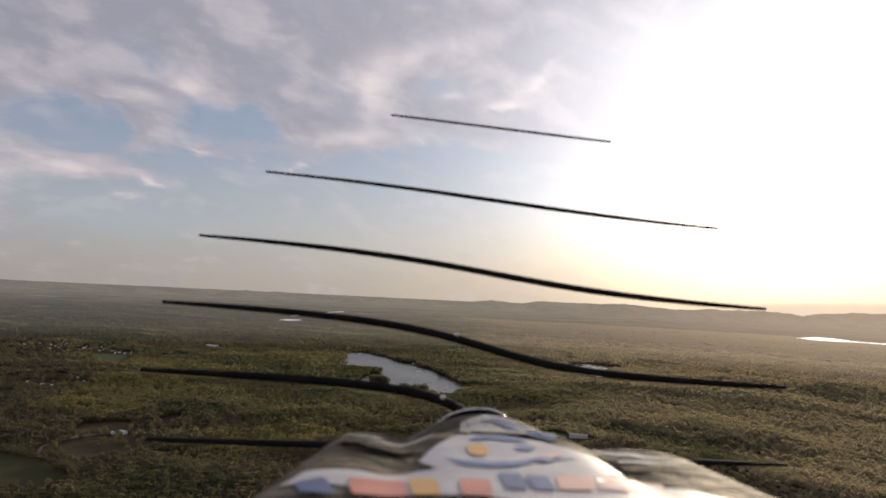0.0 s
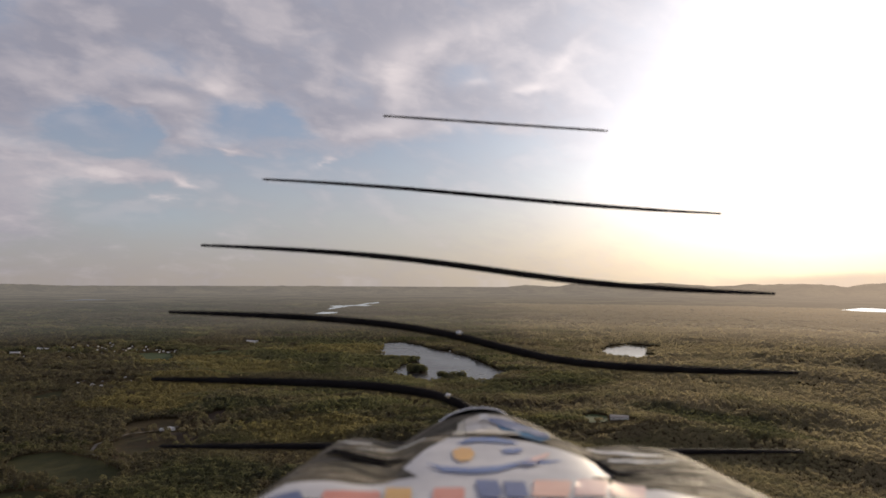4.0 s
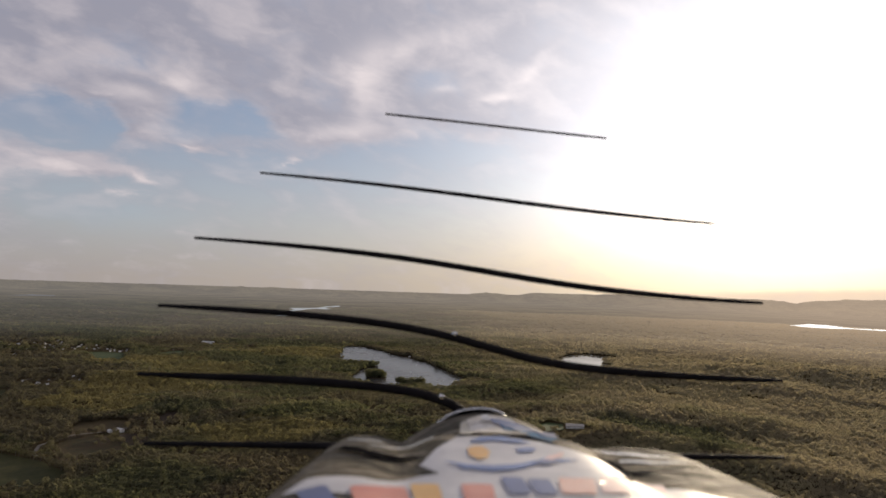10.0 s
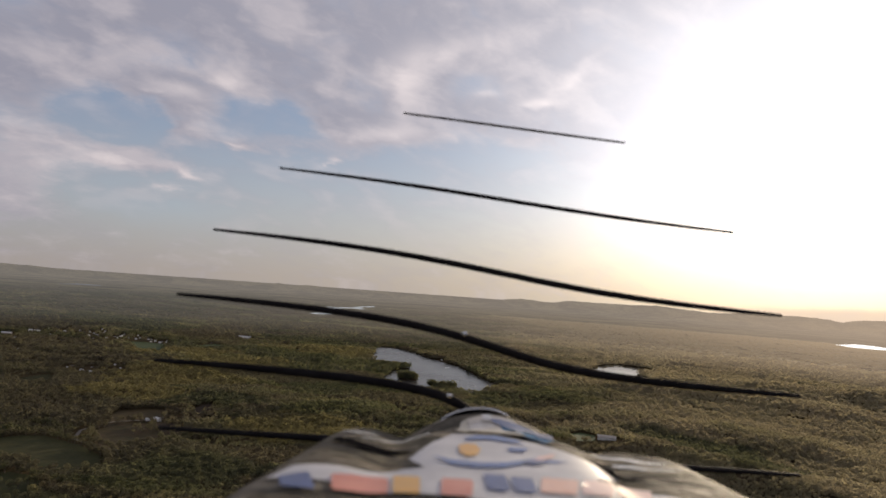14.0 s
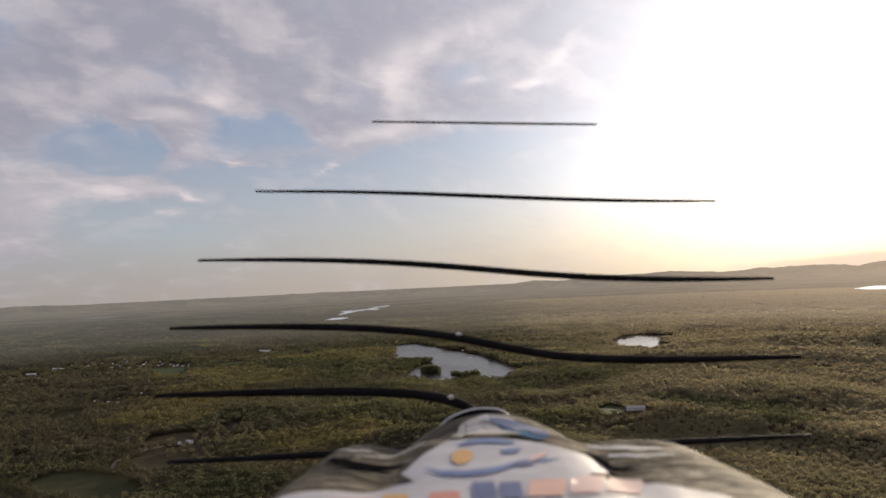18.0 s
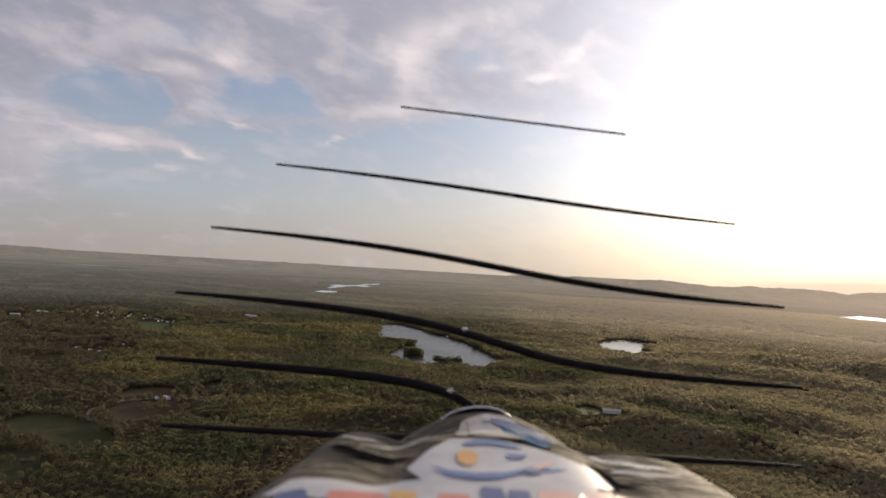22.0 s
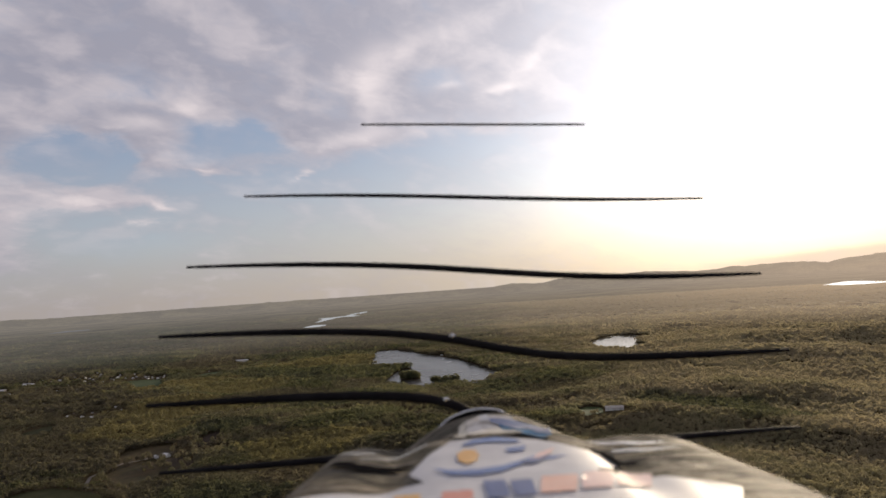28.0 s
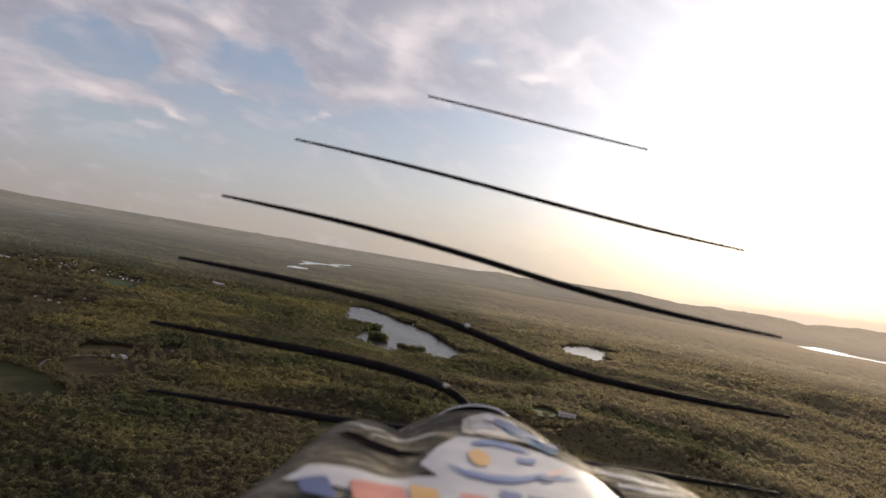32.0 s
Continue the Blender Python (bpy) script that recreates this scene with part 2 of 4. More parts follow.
# the four dark groves from 18.5 to 25.6 degrees paint a ravine's shade
GROVES = ((-32.0, 1330, 170, BROWN_STAND), (-30.5, 1560, 170, BROWN_STAND), (-27.5, 1880, 150, BROWN_STAND), (-34.0, 2150, 260, BROWN_STAND), (-18.6, 1340, 70, CONIFERS_AND_SHADE), (-16.8, 2160, 120, CONIFERS_AND_SHADE), (-12.5, 2010, 90, CONIFERS_AND_SHADE), (-22.5, 2320, 110, CONIFERS_AND_SHADE),
          (-21.5, 1640, 120, GOLDEN), (-25.2, 1420, 80, GOLDEN), (-12.5, 1120, 90, GOLDEN), (-20.5, 900, 70, CONIFERS_AND_SHADE), (-30.5, 1000, 90, BROWN_STAND), (-9.5, 1560, 100, CONIFERS_AND_SHADE), (-14.5, 1700, 110, BROWN_STAND), (18.5, 1270, 60, CONIFERS_AND_SHADE), (21.0, 1240, 66, CONIFERS_AND_SHADE), (23.5, 1205, 66, CONIFERS_AND_SHADE), (25.6, 1165, 56, CONIFERS_AND_SHADE), (5.5, 1560, 90, CONIFERS_AND_SHADE), (8.5, 1500, 70, BROWN_STAND), (3.0, 1470, 70, CONIFERS_AND_SHADE),
          (-24.5, 2960, 150, CONIFERS_AND_SHADE), (-29.5, 3200, 210, CONIFERS_AND_SHADE), (-19.5, 2650, 130, BROWN_STAND), (-33.5, 3000, 240, BROWN_STAND), (-12.5, 2700, 150, CONIFERS_AND_SHADE), (-17.5, 1900, 110, GOLDEN), (-21.8, 2080, 110, GOLDEN), (-10.0, 2350, 150, GOLDEN), (-14.0, 3300, 230, BROWN_STAND))


def foliage_material(name="spring_foliage", per_object=False, distant=False):
    m, N = material(name)
    p = spot(N)
    # stands lie drawn out along the slopes, about east to west
    turn = N.put("ShaderNodeMapping", ("Vector", p), Rotation=(0, 0, radians(18)), Scale=(0.62, 1.0, 0.0)).outputs[0]
    stand = N.noise(turn, 0.0042, 5.0, 0.6, 0.8)
    bare = N.noise(turn, 0.0048, 4.0, 0.6, 1.2)
    gold = N.noise(turn, 0.0105, 3.5, 0.6, 0.8)
    pine = N.noise(turn, 0.0050, 5.0, 0.6, 0.9)
    leaf = N.noise(p, 0.9, 5.0, 0.7)
    hillside = N.noise(turn, 0.0019, 3.0, 0.55, 0.6)
    sun_side = N.step(N.math("ADD", N.put("ShaderNodeSeparateXYZ", ("Vector", p)).outputs[0], N.math("MULTIPLY", N.math("SUBTRACT", stand, 0.5), 1500.0)), 0.0, 700.0)
    rnd = N.put("ShaderNodeObjectInfo").outputs["Random"] if per_object else N.put("ShaderNodeNewGeometry").outputs["Random Per Island"]
    col = N.mix(N.step(stand, 0.43, 0.57), (0.078, 0.088, 0.047), (0.152, 0.150, 0.080))
    col = N.mix(N.math("MULTIPLY", N.step(gold, 0.54, 0.61), 0.48), col, (0.236, 0.210, 0.092))
    col = N.mix(N.math("MULTIPLY", N.step(hillside, 0.53, 0.45), 0.75), col, (0.086, 0.073, 0.060))
    col = N.mix(N.math("MULTIPLY", N.step(pine, 0.51, 0.43), 0.80), col, (0.022, 0.034, 0.020))
    col = N.mix(N.math("MULTIPLY", N.step(bare, 0.51, 0.57), 0.75), col, (0.078, 0.060, 0.052))
    # sunward woods painted paler and golder, in place of haze and backlight
    col = N.mix(N.math("MULTIPLY", sun_side, 0.70), col, (0.400, 0.335, 0.220))
    # single stands: bare brown trees, dark conifers and painted ravine shade, golden young leaf
    for a, d, size, tint in GROVES:
        cx, cy = math.sin(radians(a)) * d, math.cos(radians(a)) * d
        off = N.put("ShaderNodeVectorMath", (0, p), operation="MULTIPLY_ADD")
        off.inputs[1].default_value, off.inputs[2].default_value = (0.75, 1.0, 0.0), (-0.75 * cx, -cy, 0.0)
        away = N.put("ShaderNodeVectorMath", (0, off.outputs[0]), operation="LENGTH").outputs["Value"]
        away = N.math("ADD", away, N.math("MULTIPLY", N.math("SUBTRACT", gold, 0.5), size * 2.6))
        col = N.mix(N.math("MULTIPLY", N.step(away, size * 1.15, size * 0.80), 0.82), col, tint)
    col = N.mix(N.math("MULTIPLY", rnd, 0.17), col, (0.200, 0.190, 0.090))
    col = N.mix(N.math("MULTIPLY", N.step(leaf, 0.44, 0.60), 0.22), col, (0.018, 0.018, 0.009))
    col = N.mix(1.0, col, (1.24, 1.23, 1.22), "MULTIPLY")
    body = finish(N, col, 0.9, leaf, 0.45, 0.6, Specular_IOR_Level=0.4 if distant else 0.6, Specular_Tint=(1.0, 0.90, 0.66, 1))
    # far crowns emit their haze, as no air is modelled
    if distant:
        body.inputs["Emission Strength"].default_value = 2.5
        N.tree.links.new(haze_emission(N, p), body.inputs["Emission Color"])
    thru = N.put("ShaderNodeBsdfTranslucent", ("Color", N.mix(0.25, col, (0.19, 0.18, 0.06))))
    both = N.put("ShaderNodeMixShader", (1, body.outputs[0]), (2, thru.outputs[0]), Fac=0.60)
    out = [n for n in N.tree.nodes if n.bl_idname == "ShaderNodeOutputMaterial"][0]
    N.tree.links.new(both.outputs[0], out.inputs["Surface"])
    return m


def ground_material():
    m, N = material("wooded_ground")
    p = spot(N)
    stand = N.noise(p, 0.0035, 6.0, 0.6, 0.6)
    mid = N.noise(p, 0.014, 6.0, 0.65)
    fine = N.noise(p, 0.11, 6.0, 0.7)
    col = N.mix(N.step(stand, 0.38, 0.62), (0.055, 0.046, 0.028), (0.095, 0.074, 0.042))
    col = N.mix(N.math("MULTIPLY", N.step(mid, 0.5, 0.66), 0.7), col, (0.110, 0.085, 0.055))
    col = N.mix(N.math("MULTIPLY", N.step(fine, 0.46, 0.64), 0.7), col, (0.040, 0.036, 0.020))
    finish(N, col, 0.62, fine, 1.0, 5.0, Specular_IOR_Level=0.0)
    return m


def distance_material():
    """Far woods as a backdrop, with sunlit haze painted in as emission, brighter sunward."""
    m, N = material("haze_emitting_distance")
    p = spot(N)
    plan = sight(N, p)[3]
    band = N.noise(plan, 0.0016, 7.0, 0.68, 0.4)
    grain = N.noise(plan, 0.02, 5.0, 0.65)
    wood_ = N.mix(N.step(band, 0.36, 0.62), (0.018, 0.020, 0.011), (0.150, 0.132, 0.068))
    wood_ = N.mix(N.math("MULTIPLY", N.step(grain, 0.48, 0.64), 0.5), wood_, (0.012, 0.012, 0.007))
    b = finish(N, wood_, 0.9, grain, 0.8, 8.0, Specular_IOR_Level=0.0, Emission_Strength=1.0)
    N.tree.links.new(haze_emission(N, p), b.inputs["Emission Color"])
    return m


def plain_material(name, a, b, scale, rough=0.85, bump=0.3, **kw):
    """A dull surface that wanders between two colours."""
    m, N = material(name)
    p = spot(N)
    big, small = N.noise(p, scale, 5.0, 0.6), N.noise(p, scale * 9, 5.0, 0.65)
    f = N.math("ADD", N.math("MULTIPLY", big, 0.65), N.math("MULTIPLY", small, 0.35))
    finish(N, N.mix(N.step(f, 0.36, 0.64), a, b), rough, small, bump * 0.5, 0.2 / scale / 20, **kw)
    return m


def water_material():
    m, N = material("lake_water")
    p = spot(N)
    ripple = N.noise(p, 0.35, 4.0, 0.6)
    calm = N.noise(p, 0.01, 3.0, 0.5)
    finish(N, (0.030, 0.029, 0.028), N.math("MULTIPLY_ADD", calm, 0.12, 0.20), ripple, 0.06, 0.3, IOR=1.333, Specular_Tint=(1.0, 0.93, 0.89, 1))
    return m


FAR_WOOD = foliage_material("haze_emitting_foliage", False, True)
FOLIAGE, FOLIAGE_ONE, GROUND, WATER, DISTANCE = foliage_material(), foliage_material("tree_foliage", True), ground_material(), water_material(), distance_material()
# far lakes of the backdrop; emission paints the sky and sun they would mirror
PALE = plain_material("sky_glow_water", (0.10, 0.11, 0.12), (0.13, 0.14, 0.15), 0.002, 0.2, 0.0, Emission_Color=(0.92, 0.97, 1.0, 1), Emission_Strength=0.32)
DIM = plain_material("haze_glow_water", (0.10, 0.11, 0.12), (0.13, 0.14, 0.15), 0.002, 0.2, 0.0, Emission_Color=(0.95, 0.95, 1.0, 1), Emission_Strength=0.12)
SHINE = plain_material("sun_glow_water", (0.10, 0.11, 0.12), (0.13, 0.14, 0.15), 0.002, 0.2, 0.0, Emission_Color=(1.0, 0.97, 0.92, 1), Emission_Strength=1.3)
MEADOW = plain_material("meadow_grass", (0.030, 0.034, 0.012), (0.052, 0.050, 0.019), 0.02, Specular_IOR_Level=0.1)
GREEN = plain_material("mown_field", (0.036, 0.056, 0.022), (0.056, 0.078, 0.032), 0.02, Specular_IOR_Level=0.1)
STUBBLE = plain_material("dry_stubble", (0.048, 0.038, 0.018), (0.078, 0.058, 0.028), 0.02, Specular_IOR_Level=0.1)
PATCHY = plain_material("patchy_field", (0.034, 0.032, 0.014), (0.068, 0.046, 0.024), 0.022, Specular_IOR_Level=0.1)
SOIL = plain_material("bare_soil", (0.034, 0.025, 0.017), (0.052, 0.038, 0.026), 0.03, Specular_IOR_Level=0.1)
GRAVEL = plain_material("gravel_road", (0.10, 0.088, 0.070), (0.15, 0.13, 0.105), 0.05)
BARK = plain_material("grey_bark", (0.06, 0.048, 0.036), (0.11, 0.09, 0.07), 0.8)
PAINT = plain_material("white_siding", (0.66, 0.65, 0.61), (0.78, 0.77, 0.73), 0.3, 0.6)
TAN = plain_material("tan_siding", (0.26, 0.23, 0.18), (0.36, 0.31, 0.25), 0.3, 0.6)
SLATE = plain_material("grey_shingles", (0.12, 0.115, 0.115), (0.20, 0.19, 0.185), 0.6, 0.7)
SHEET = plain_material("pale_roof_sheet", (0.52, 0.52, 0.51), (0.66, 0.66, 0.64), 0.4, 0.38)
RUST = plain_material("weathered_roof_sheet", (0.30, 0.27, 0.23), (0.46, 0.42, 0.37), 0.4, 0.5)
CALM = plain_material("still_pond_water", (0.030, 0.032, 0.030), (0.036, 0.038, 0.036), 0.01, 0.12, 0.0, IOR=1.333)
PANE = plain_material("dark_window_glass", (0.05, 0.053, 0.058), (0.08, 0.082, 0.086), 0.5, 0.15)

# ---- the lie of the land ----


def polar(a, d):
    return (math.sin(radians(a)) * d, math.cos(radians(a)) * d)


def outline(points):
    """A closed line from (bearing in degrees, distance in metres)."""
    return [polar(a, d) for a, d in points]


def fold(d):
    """Beyond 2.6 km the valley is drawn in, so that the far country stays within five kilometres and keeps its bearing and height of view."""
    return np.where(d < 2600.0, d, 2600.0 + 2050.0 * (1 - np.exp(-(np.maximum(d, 2600.0) - 2600.0) / 2050.0)))


def lattice(ix, iy, seed):
    h = np.sin(ix * 127.1 + iy * 311.7 + seed * 74.7) * 43758.5453
    return h - np.floor(h)


def rolls(x, y, size, seed):
    """Smooth value noise, -1 to 1."""
    u, v = x / size, y / size
    iu, iv = np.floor(u), np.floor(v)
    fu, fv = u - iu, v - iv
    fu, fv = fu * fu * (3 - 2 * fu), fv * fv * (3 - 2 * fv)
    a, b = lattice(iu, iv, seed), lattice(iu + 1, iv, seed)
    c, d = lattice(iu, iv + 1, seed), lattice(iu + 1, iv + 1, seed)
    return ((a * (1 - fu) + b * fu) * (1 - fv) + (c * (1 - fu) + d * fu) * fv) * 2 - 1


LAKE = outline(((-6.3, 2613), (-5.3, 2665), (-4.38, 2650), (-3.0, 2530), (-1.73, 2400), (-0.3, 2270), (0.98, 2187), (2.0, 2060), (2.99, 1945), (4.7, 1800), (3.7, 1710), (3.0, 1660), (1.8, 1645), (1.0, 1690), (0.2, 1730),
                (-0.6, 1720), (-1.1, 1665), (-1.85, 1640), (-2.7, 1645), (-3.52, 1670), (-4.5, 1712), (-5.6, 1765), (-5.2, 1850), (-4.6, 1950), (-4.0, 2000), (-3.3, 2030), (-3.5, 2080), (-4.5, 2115), (-5.1, 2135), (-6.1, 2145), (-7.4, 2200), (-6.9, 2330), (-6.2, 2450)))
POND = outline(((11.9, 2440), (13.2, 2650), (14.6, 2730), (15.7, 2710), (17.2, 2670), (17.1, 2560), (16.0, 2450), (15.95, 2400), (16.9, 2370), (16.7, 2230), (15.4, 2160), (14.0, 2210), (12.8, 2310)))
BRIGHT = outline(((30.0, 6800), (30.5, 7050), (31.3, 7450), (32.4, 7400), (33.3, 7150), (34.2, 6950), (36.5, 6950), (40.0, 6850), (40.0, 6560), (36.5, 6660), (34.0, 6720), (32.6, 6560), (31.2, 6580)))
REACH = outline(((-11.1, 5540), (-10.46, 5990), (-10.9, 6240), (-9.58, 6384), (-8.61, 6470), (-7.65, 7028), (-6.67, 7315), (-6.60, 7080), (-7.65, 6560), (-7.32, 6290), (-7.81, 6160), (-8.6, 6250), (-9.26, 6090), (-10.22, 5720), (-10.86, 5470)))
POOL = outline(((-12.12, 4800), (-11.8, 4910), (-11.49, 5020), (-10.8, 5040), (-10.22, 4997), (-10.19, 4880), (-10.7, 4800), (-11.17, 4755), (-11.7, 4770)))
STRIP = outline(((-31.3, 8100), (-29.8, 8700), (-28.2, 8560), (-28.3, 8300), (-30.0, 8250)))
LAKES = (LAKE, POND, BRIGHT, REACH, POOL, STRIP)

def opened(points, shift=24.0):
    """An outline whose near side is drawn towards the viewer by the height of the trees before it."""
    mean = sum(d for _, d in points) / len(points)
    return outline([(a, d - shift if d < mean else d) for a, d in points])


FIELD_A = opened(((-26.2, 1275), (-24.4, 1285), (-22.5, 1272), (-22.6, 1222), (-24.3, 1226), (-26.1, 1190), (-27.5, 1165), (-28.0, 1175)))
FIELD_B = opened(((-27.9, 1120), (-26.2, 1172), (-25.0, 1178), (-24.3, 1165), (-23.6, 1150), (-22.0, 1133), (-21.9, 1091), (-23.4, 1058), (-25.4, 1050), (-26.3, 1010), (-27.4, 1055)))
FIELD_C = opened(((-23.5, 1172), (-22.0, 1165), (-21.2, 1130), (-21.3, 1092), (-22.2, 1085), (-23.2, 1120)))
FIELD_D = opened(((-33.8, 1105), (-32.3, 1112), (-31.0, 1104), (-28.4, 1034), (-26.6, 984), (-27.0, 935), (-28.9, 925), (-31.0, 940), (-33.0, 1000), (-35.0, 1040)))
FIELD_E = opened(((-36.0, 930), (-33.0, 926), (-31.2, 902), (-30.6, 876), (-31.6, 850), (-33.8, 828), (-37.0, 832)))
FIELD_F = opened(((-21.2, 1290), (-20.0, 1315), (-19.0, 1328), (-18.6, 1296), (-19.6, 1262), (-20.9, 1252)))
FIELD_G = opened(((-7.9, 905), (-6.0, 930), (-4.2, 940), (-3.3, 890), (-3.1, 830), (-5.8, 810), (-7.2, 850)))
FIELD_H = opened(((-26.3, 2450), (-24.8, 2440), (-23.2, 2392), (-23.3, 2170), (-24.2, 2130), (-25.4, 2150)))
FIELD_I = opened(((10.6, 1195), (11.6, 1230), (12.8, 1215), (12.9, 1165), (11.4, 1150)))
FIELD_J = opened(((-21.5, 2380), (-19.5, 2440), (-18.0, 2420), (-19.2, 2300), (-21.0, 2290)))
FIELD_K = opened(((-33.0, 1660), (-31.0, 1690), (-30.6, 1600), (-32.8, 1580)))
FIELDS = (("hay_meadow", FIELD_A, STUBBLE, "strip of pale dry grass behind the farmhouse"), ("stubble_field", FIELD_B, PATCHY, "patchy green and brown field curving among the woods"),
          ("ploughed_plot", FIELD_C, SOIL, "dark brown bare soil beside the white farmhouse"), ("meadow", FIELD_D, MEADOW, "dull green meadow bordered by hedgerow trees"),
          ("meadow", FIELD_E, MEADOW, "dark green meadow below the stubble field"), ("clearing", FIELD_F, SOIL, "brown clearing within the spring woods"),
          ("clearing", FIELD_G, MEADOW, "dark grassy clearing enclosed by woods"), ("village_green", FIELD_H, GREEN, "bright green mown field beside the village"),
          ("clearing", FIELD_I, GREEN, "bright green grass plot beside the long pale building"), ("pasture", FIELD_J, GREEN, "pale green pasture beyond the village"),
          ("pasture", FIELD_K, MEADOW, "small green pasture among the trees"))
FLATS = ((-2.0, 2150, 620), (15.0, 2500, 440), (-27.5, 1080, 330), (-5.5, 880, 130), (-26, 2500, 420))


# spurs and hollows: bearing, distance, trend, half length, half width, height
RIDGES = ((17, 1120, -20, 260, 70, 24), (24, 1420, -28, 380, 90, 30), (11, 1480, -12, 320, 80, -16), (27, 1080, -35, 220, 60, 20), (20, 1900, -15, 500, 130, 34), (6, 1330, 5, 260, 70, 18),
          (-13, 1250, 12, 260, 70, 18), (-19, 1750, 18, 380, 100, 24), (-9, 1050, -8, 200, 60, 14), (30, 2300, -20, 600, 150, 40), (-33, 1400, 25, 300, 90, 22), (12, 2150, 8, 420, 90, 22))


def level(x, y):
    """The ground's height at a true place on the plan."""
    d = np.hypot(x, y)
    h = 13.0 * rolls(x, y, 430.0, 1) + 5.5 * rolls(x, y, 190.0, 2) + 3.0 * rolls(x, y, 80.0, 3)
    for a, r, turn, long, wide, high in RIDGES:
        cx, cy = polar(a, r)
        c, s = math.cos(radians(turn)), math.sin(radians(turn))
        u, v = (x - cx) * c + (y - cy) * s, (y - cy) * c - (x - cx) * s
        h = h + 0.48 * high * np.exp(-((u / long) ** 2) - ((v / wide) ** 2))
    keep = np.ones_like(d)
    for a, r, w in FLATS:
        cx, cy = polar(a, r)
        keep = keep * (1 - np.exp(-(((x - cx) ** 2 + (y - cy) ** 2) / (w * w)) ** 2))
    keep = keep * np.clip((3600.0 - d) / 900.0, 0.12, 1.0)
    return h * keep


def place(x, y):
    """World place and scale for true places on the plan."""
    x, y = np.asarray(x, float), np.asarray(y, float)
    d = np.maximum(np.hypot(x, y), 1.0)
    k = fold(d) / d
    return x * k, y * k, ALT * (1 - k) + level(x, y) * k, k


def inside(poly, x, y):
    hit = np.zeros(x.shape, bool)
    for (x0, y0), (x1, y1) in zip(poly, poly[1:] + poly[:1]):
        cut = (y0 > y) != (y1 > y)
        with np.errstate(divide="ignore", invalid="ignore"):
            hit ^= cut & (x < (x1 - x0) * (y - y0) / (y1 - y0) + x0)
    return hit


def mesh_object(name, verts, faces, mat, smooth=False):
    me = bpy.data.meshes.new(name)
    verts, faces = np.asarray(verts, np.float32), np.asarray(faces, np.int32)
    me.vertices.add(len(verts))
    me.vertices.foreach_set("co", verts.ravel())
    n = faces.shape[1]
    me.loops.add(faces.size)
    me.loops.foreach_set("vertex_index", faces.ravel())
    me.polygons.add(len(faces))
    me.polygons.foreach_set("loop_start", np.arange(0, faces.size, n, dtype=np.int32))
    me.polygons.foreach_set("use_smooth", np.full(len(faces), smooth, bool))
    me.update(calc_edges=True)
    me.materials.append(mat)
    return new(name, me)


EDGE = 3600.0


def land_sheet(name, rad, mat):
    az = np.concatenate([np.arange(-180, -46, 4.0), np.arange(-46, 46, 0.2), np.arange(46, 180.1, 4.0)])
    A, R = np.meshgrid(np.radians(az), rad)
    tx, ty = np.sin(A) * R, np.cos(A) * R
    x, y, z, k = place(tx, ty)
    crown = rolls(tx, ty, 34.0, 7) * 0.5 + rolls(tx, ty, 90.0, 8) * 0.5
    z = z + k * np.clip((R - EDGE) / 400.0, 0, 1) * (4.0 + 5.0 * crown)
    nr, na = R.shape
    i = np.arange(nr - 1)[:, None] * na + np.arange(na - 1)[None, :]
    quads = np.stack([i, i + 1, i + na + 1, i + na], -1).reshape(-1, 4)
    return mesh_object(name, np.stack([x, y, z], -1).reshape(-1, 3), quads[:, ::-1], mat, True)


tagged(land_sheet("ground", np.concatenate([[0.0, 120.0], np.arange(240, EDGE, 24.0), [EDGE]]), GROUND), "rolling wooded valley floor under spring leaf", "ground", kind="structure")
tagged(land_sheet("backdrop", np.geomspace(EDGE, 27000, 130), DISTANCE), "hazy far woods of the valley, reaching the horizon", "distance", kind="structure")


def sheet(name, poly, mat, lift, step, label, category, flat=None):
    """A thin sheet cut to an outline and laid on the land."""
    bm = bmesh.new()
    bm.faces.new([bm.verts.new((x, y, 0)) for x, y in poly])
    xs, ys = [p[0] for p in poly], [p[1] for p in poly]
    for axis, lo, hi in ((0, min(xs), max(xs)), (1, min(ys), max(ys))):
        c = lo + step
        while c < hi:
            co, no = [0, 0, 0], [0, 0, 0]
            co[axis], no[axis] = c, 1
            bmesh.ops.bisect_plane(bm, geom=bm.verts[:] + bm.edges[:] + bm.faces[:], plane_co=co, plane_no=no)
            c += step
    bmesh.ops.triangulate(bm, faces=bm.faces[:])
    vx, vy = np.array([v.co.x for v in bm.verts]), np.array([v.co.y for v in bm.verts])
    x, y, z, k = place(vx, vy)
    if flat is not None:
        z = ALT * (1 - k) + flat * k
    for v, a, b, c, s in zip(bm.verts, x, y, z, k):
        v.co = (a, b, c + lift * s)
    bmesh.ops.recalc_face_normals(bm, faces=bm.faces[:])
    if sum(f.normal.z for f in bm.faces) < 0:
        bmesh.ops.reverse_faces(bm, faces=bm.faces[:])
    me = bpy.data.meshes.new(name)
    bm.to_mesh(me)
    bm.free()
    me.materials.append(mat)
    return tagged(new(name, me), label, category, kind="structure")


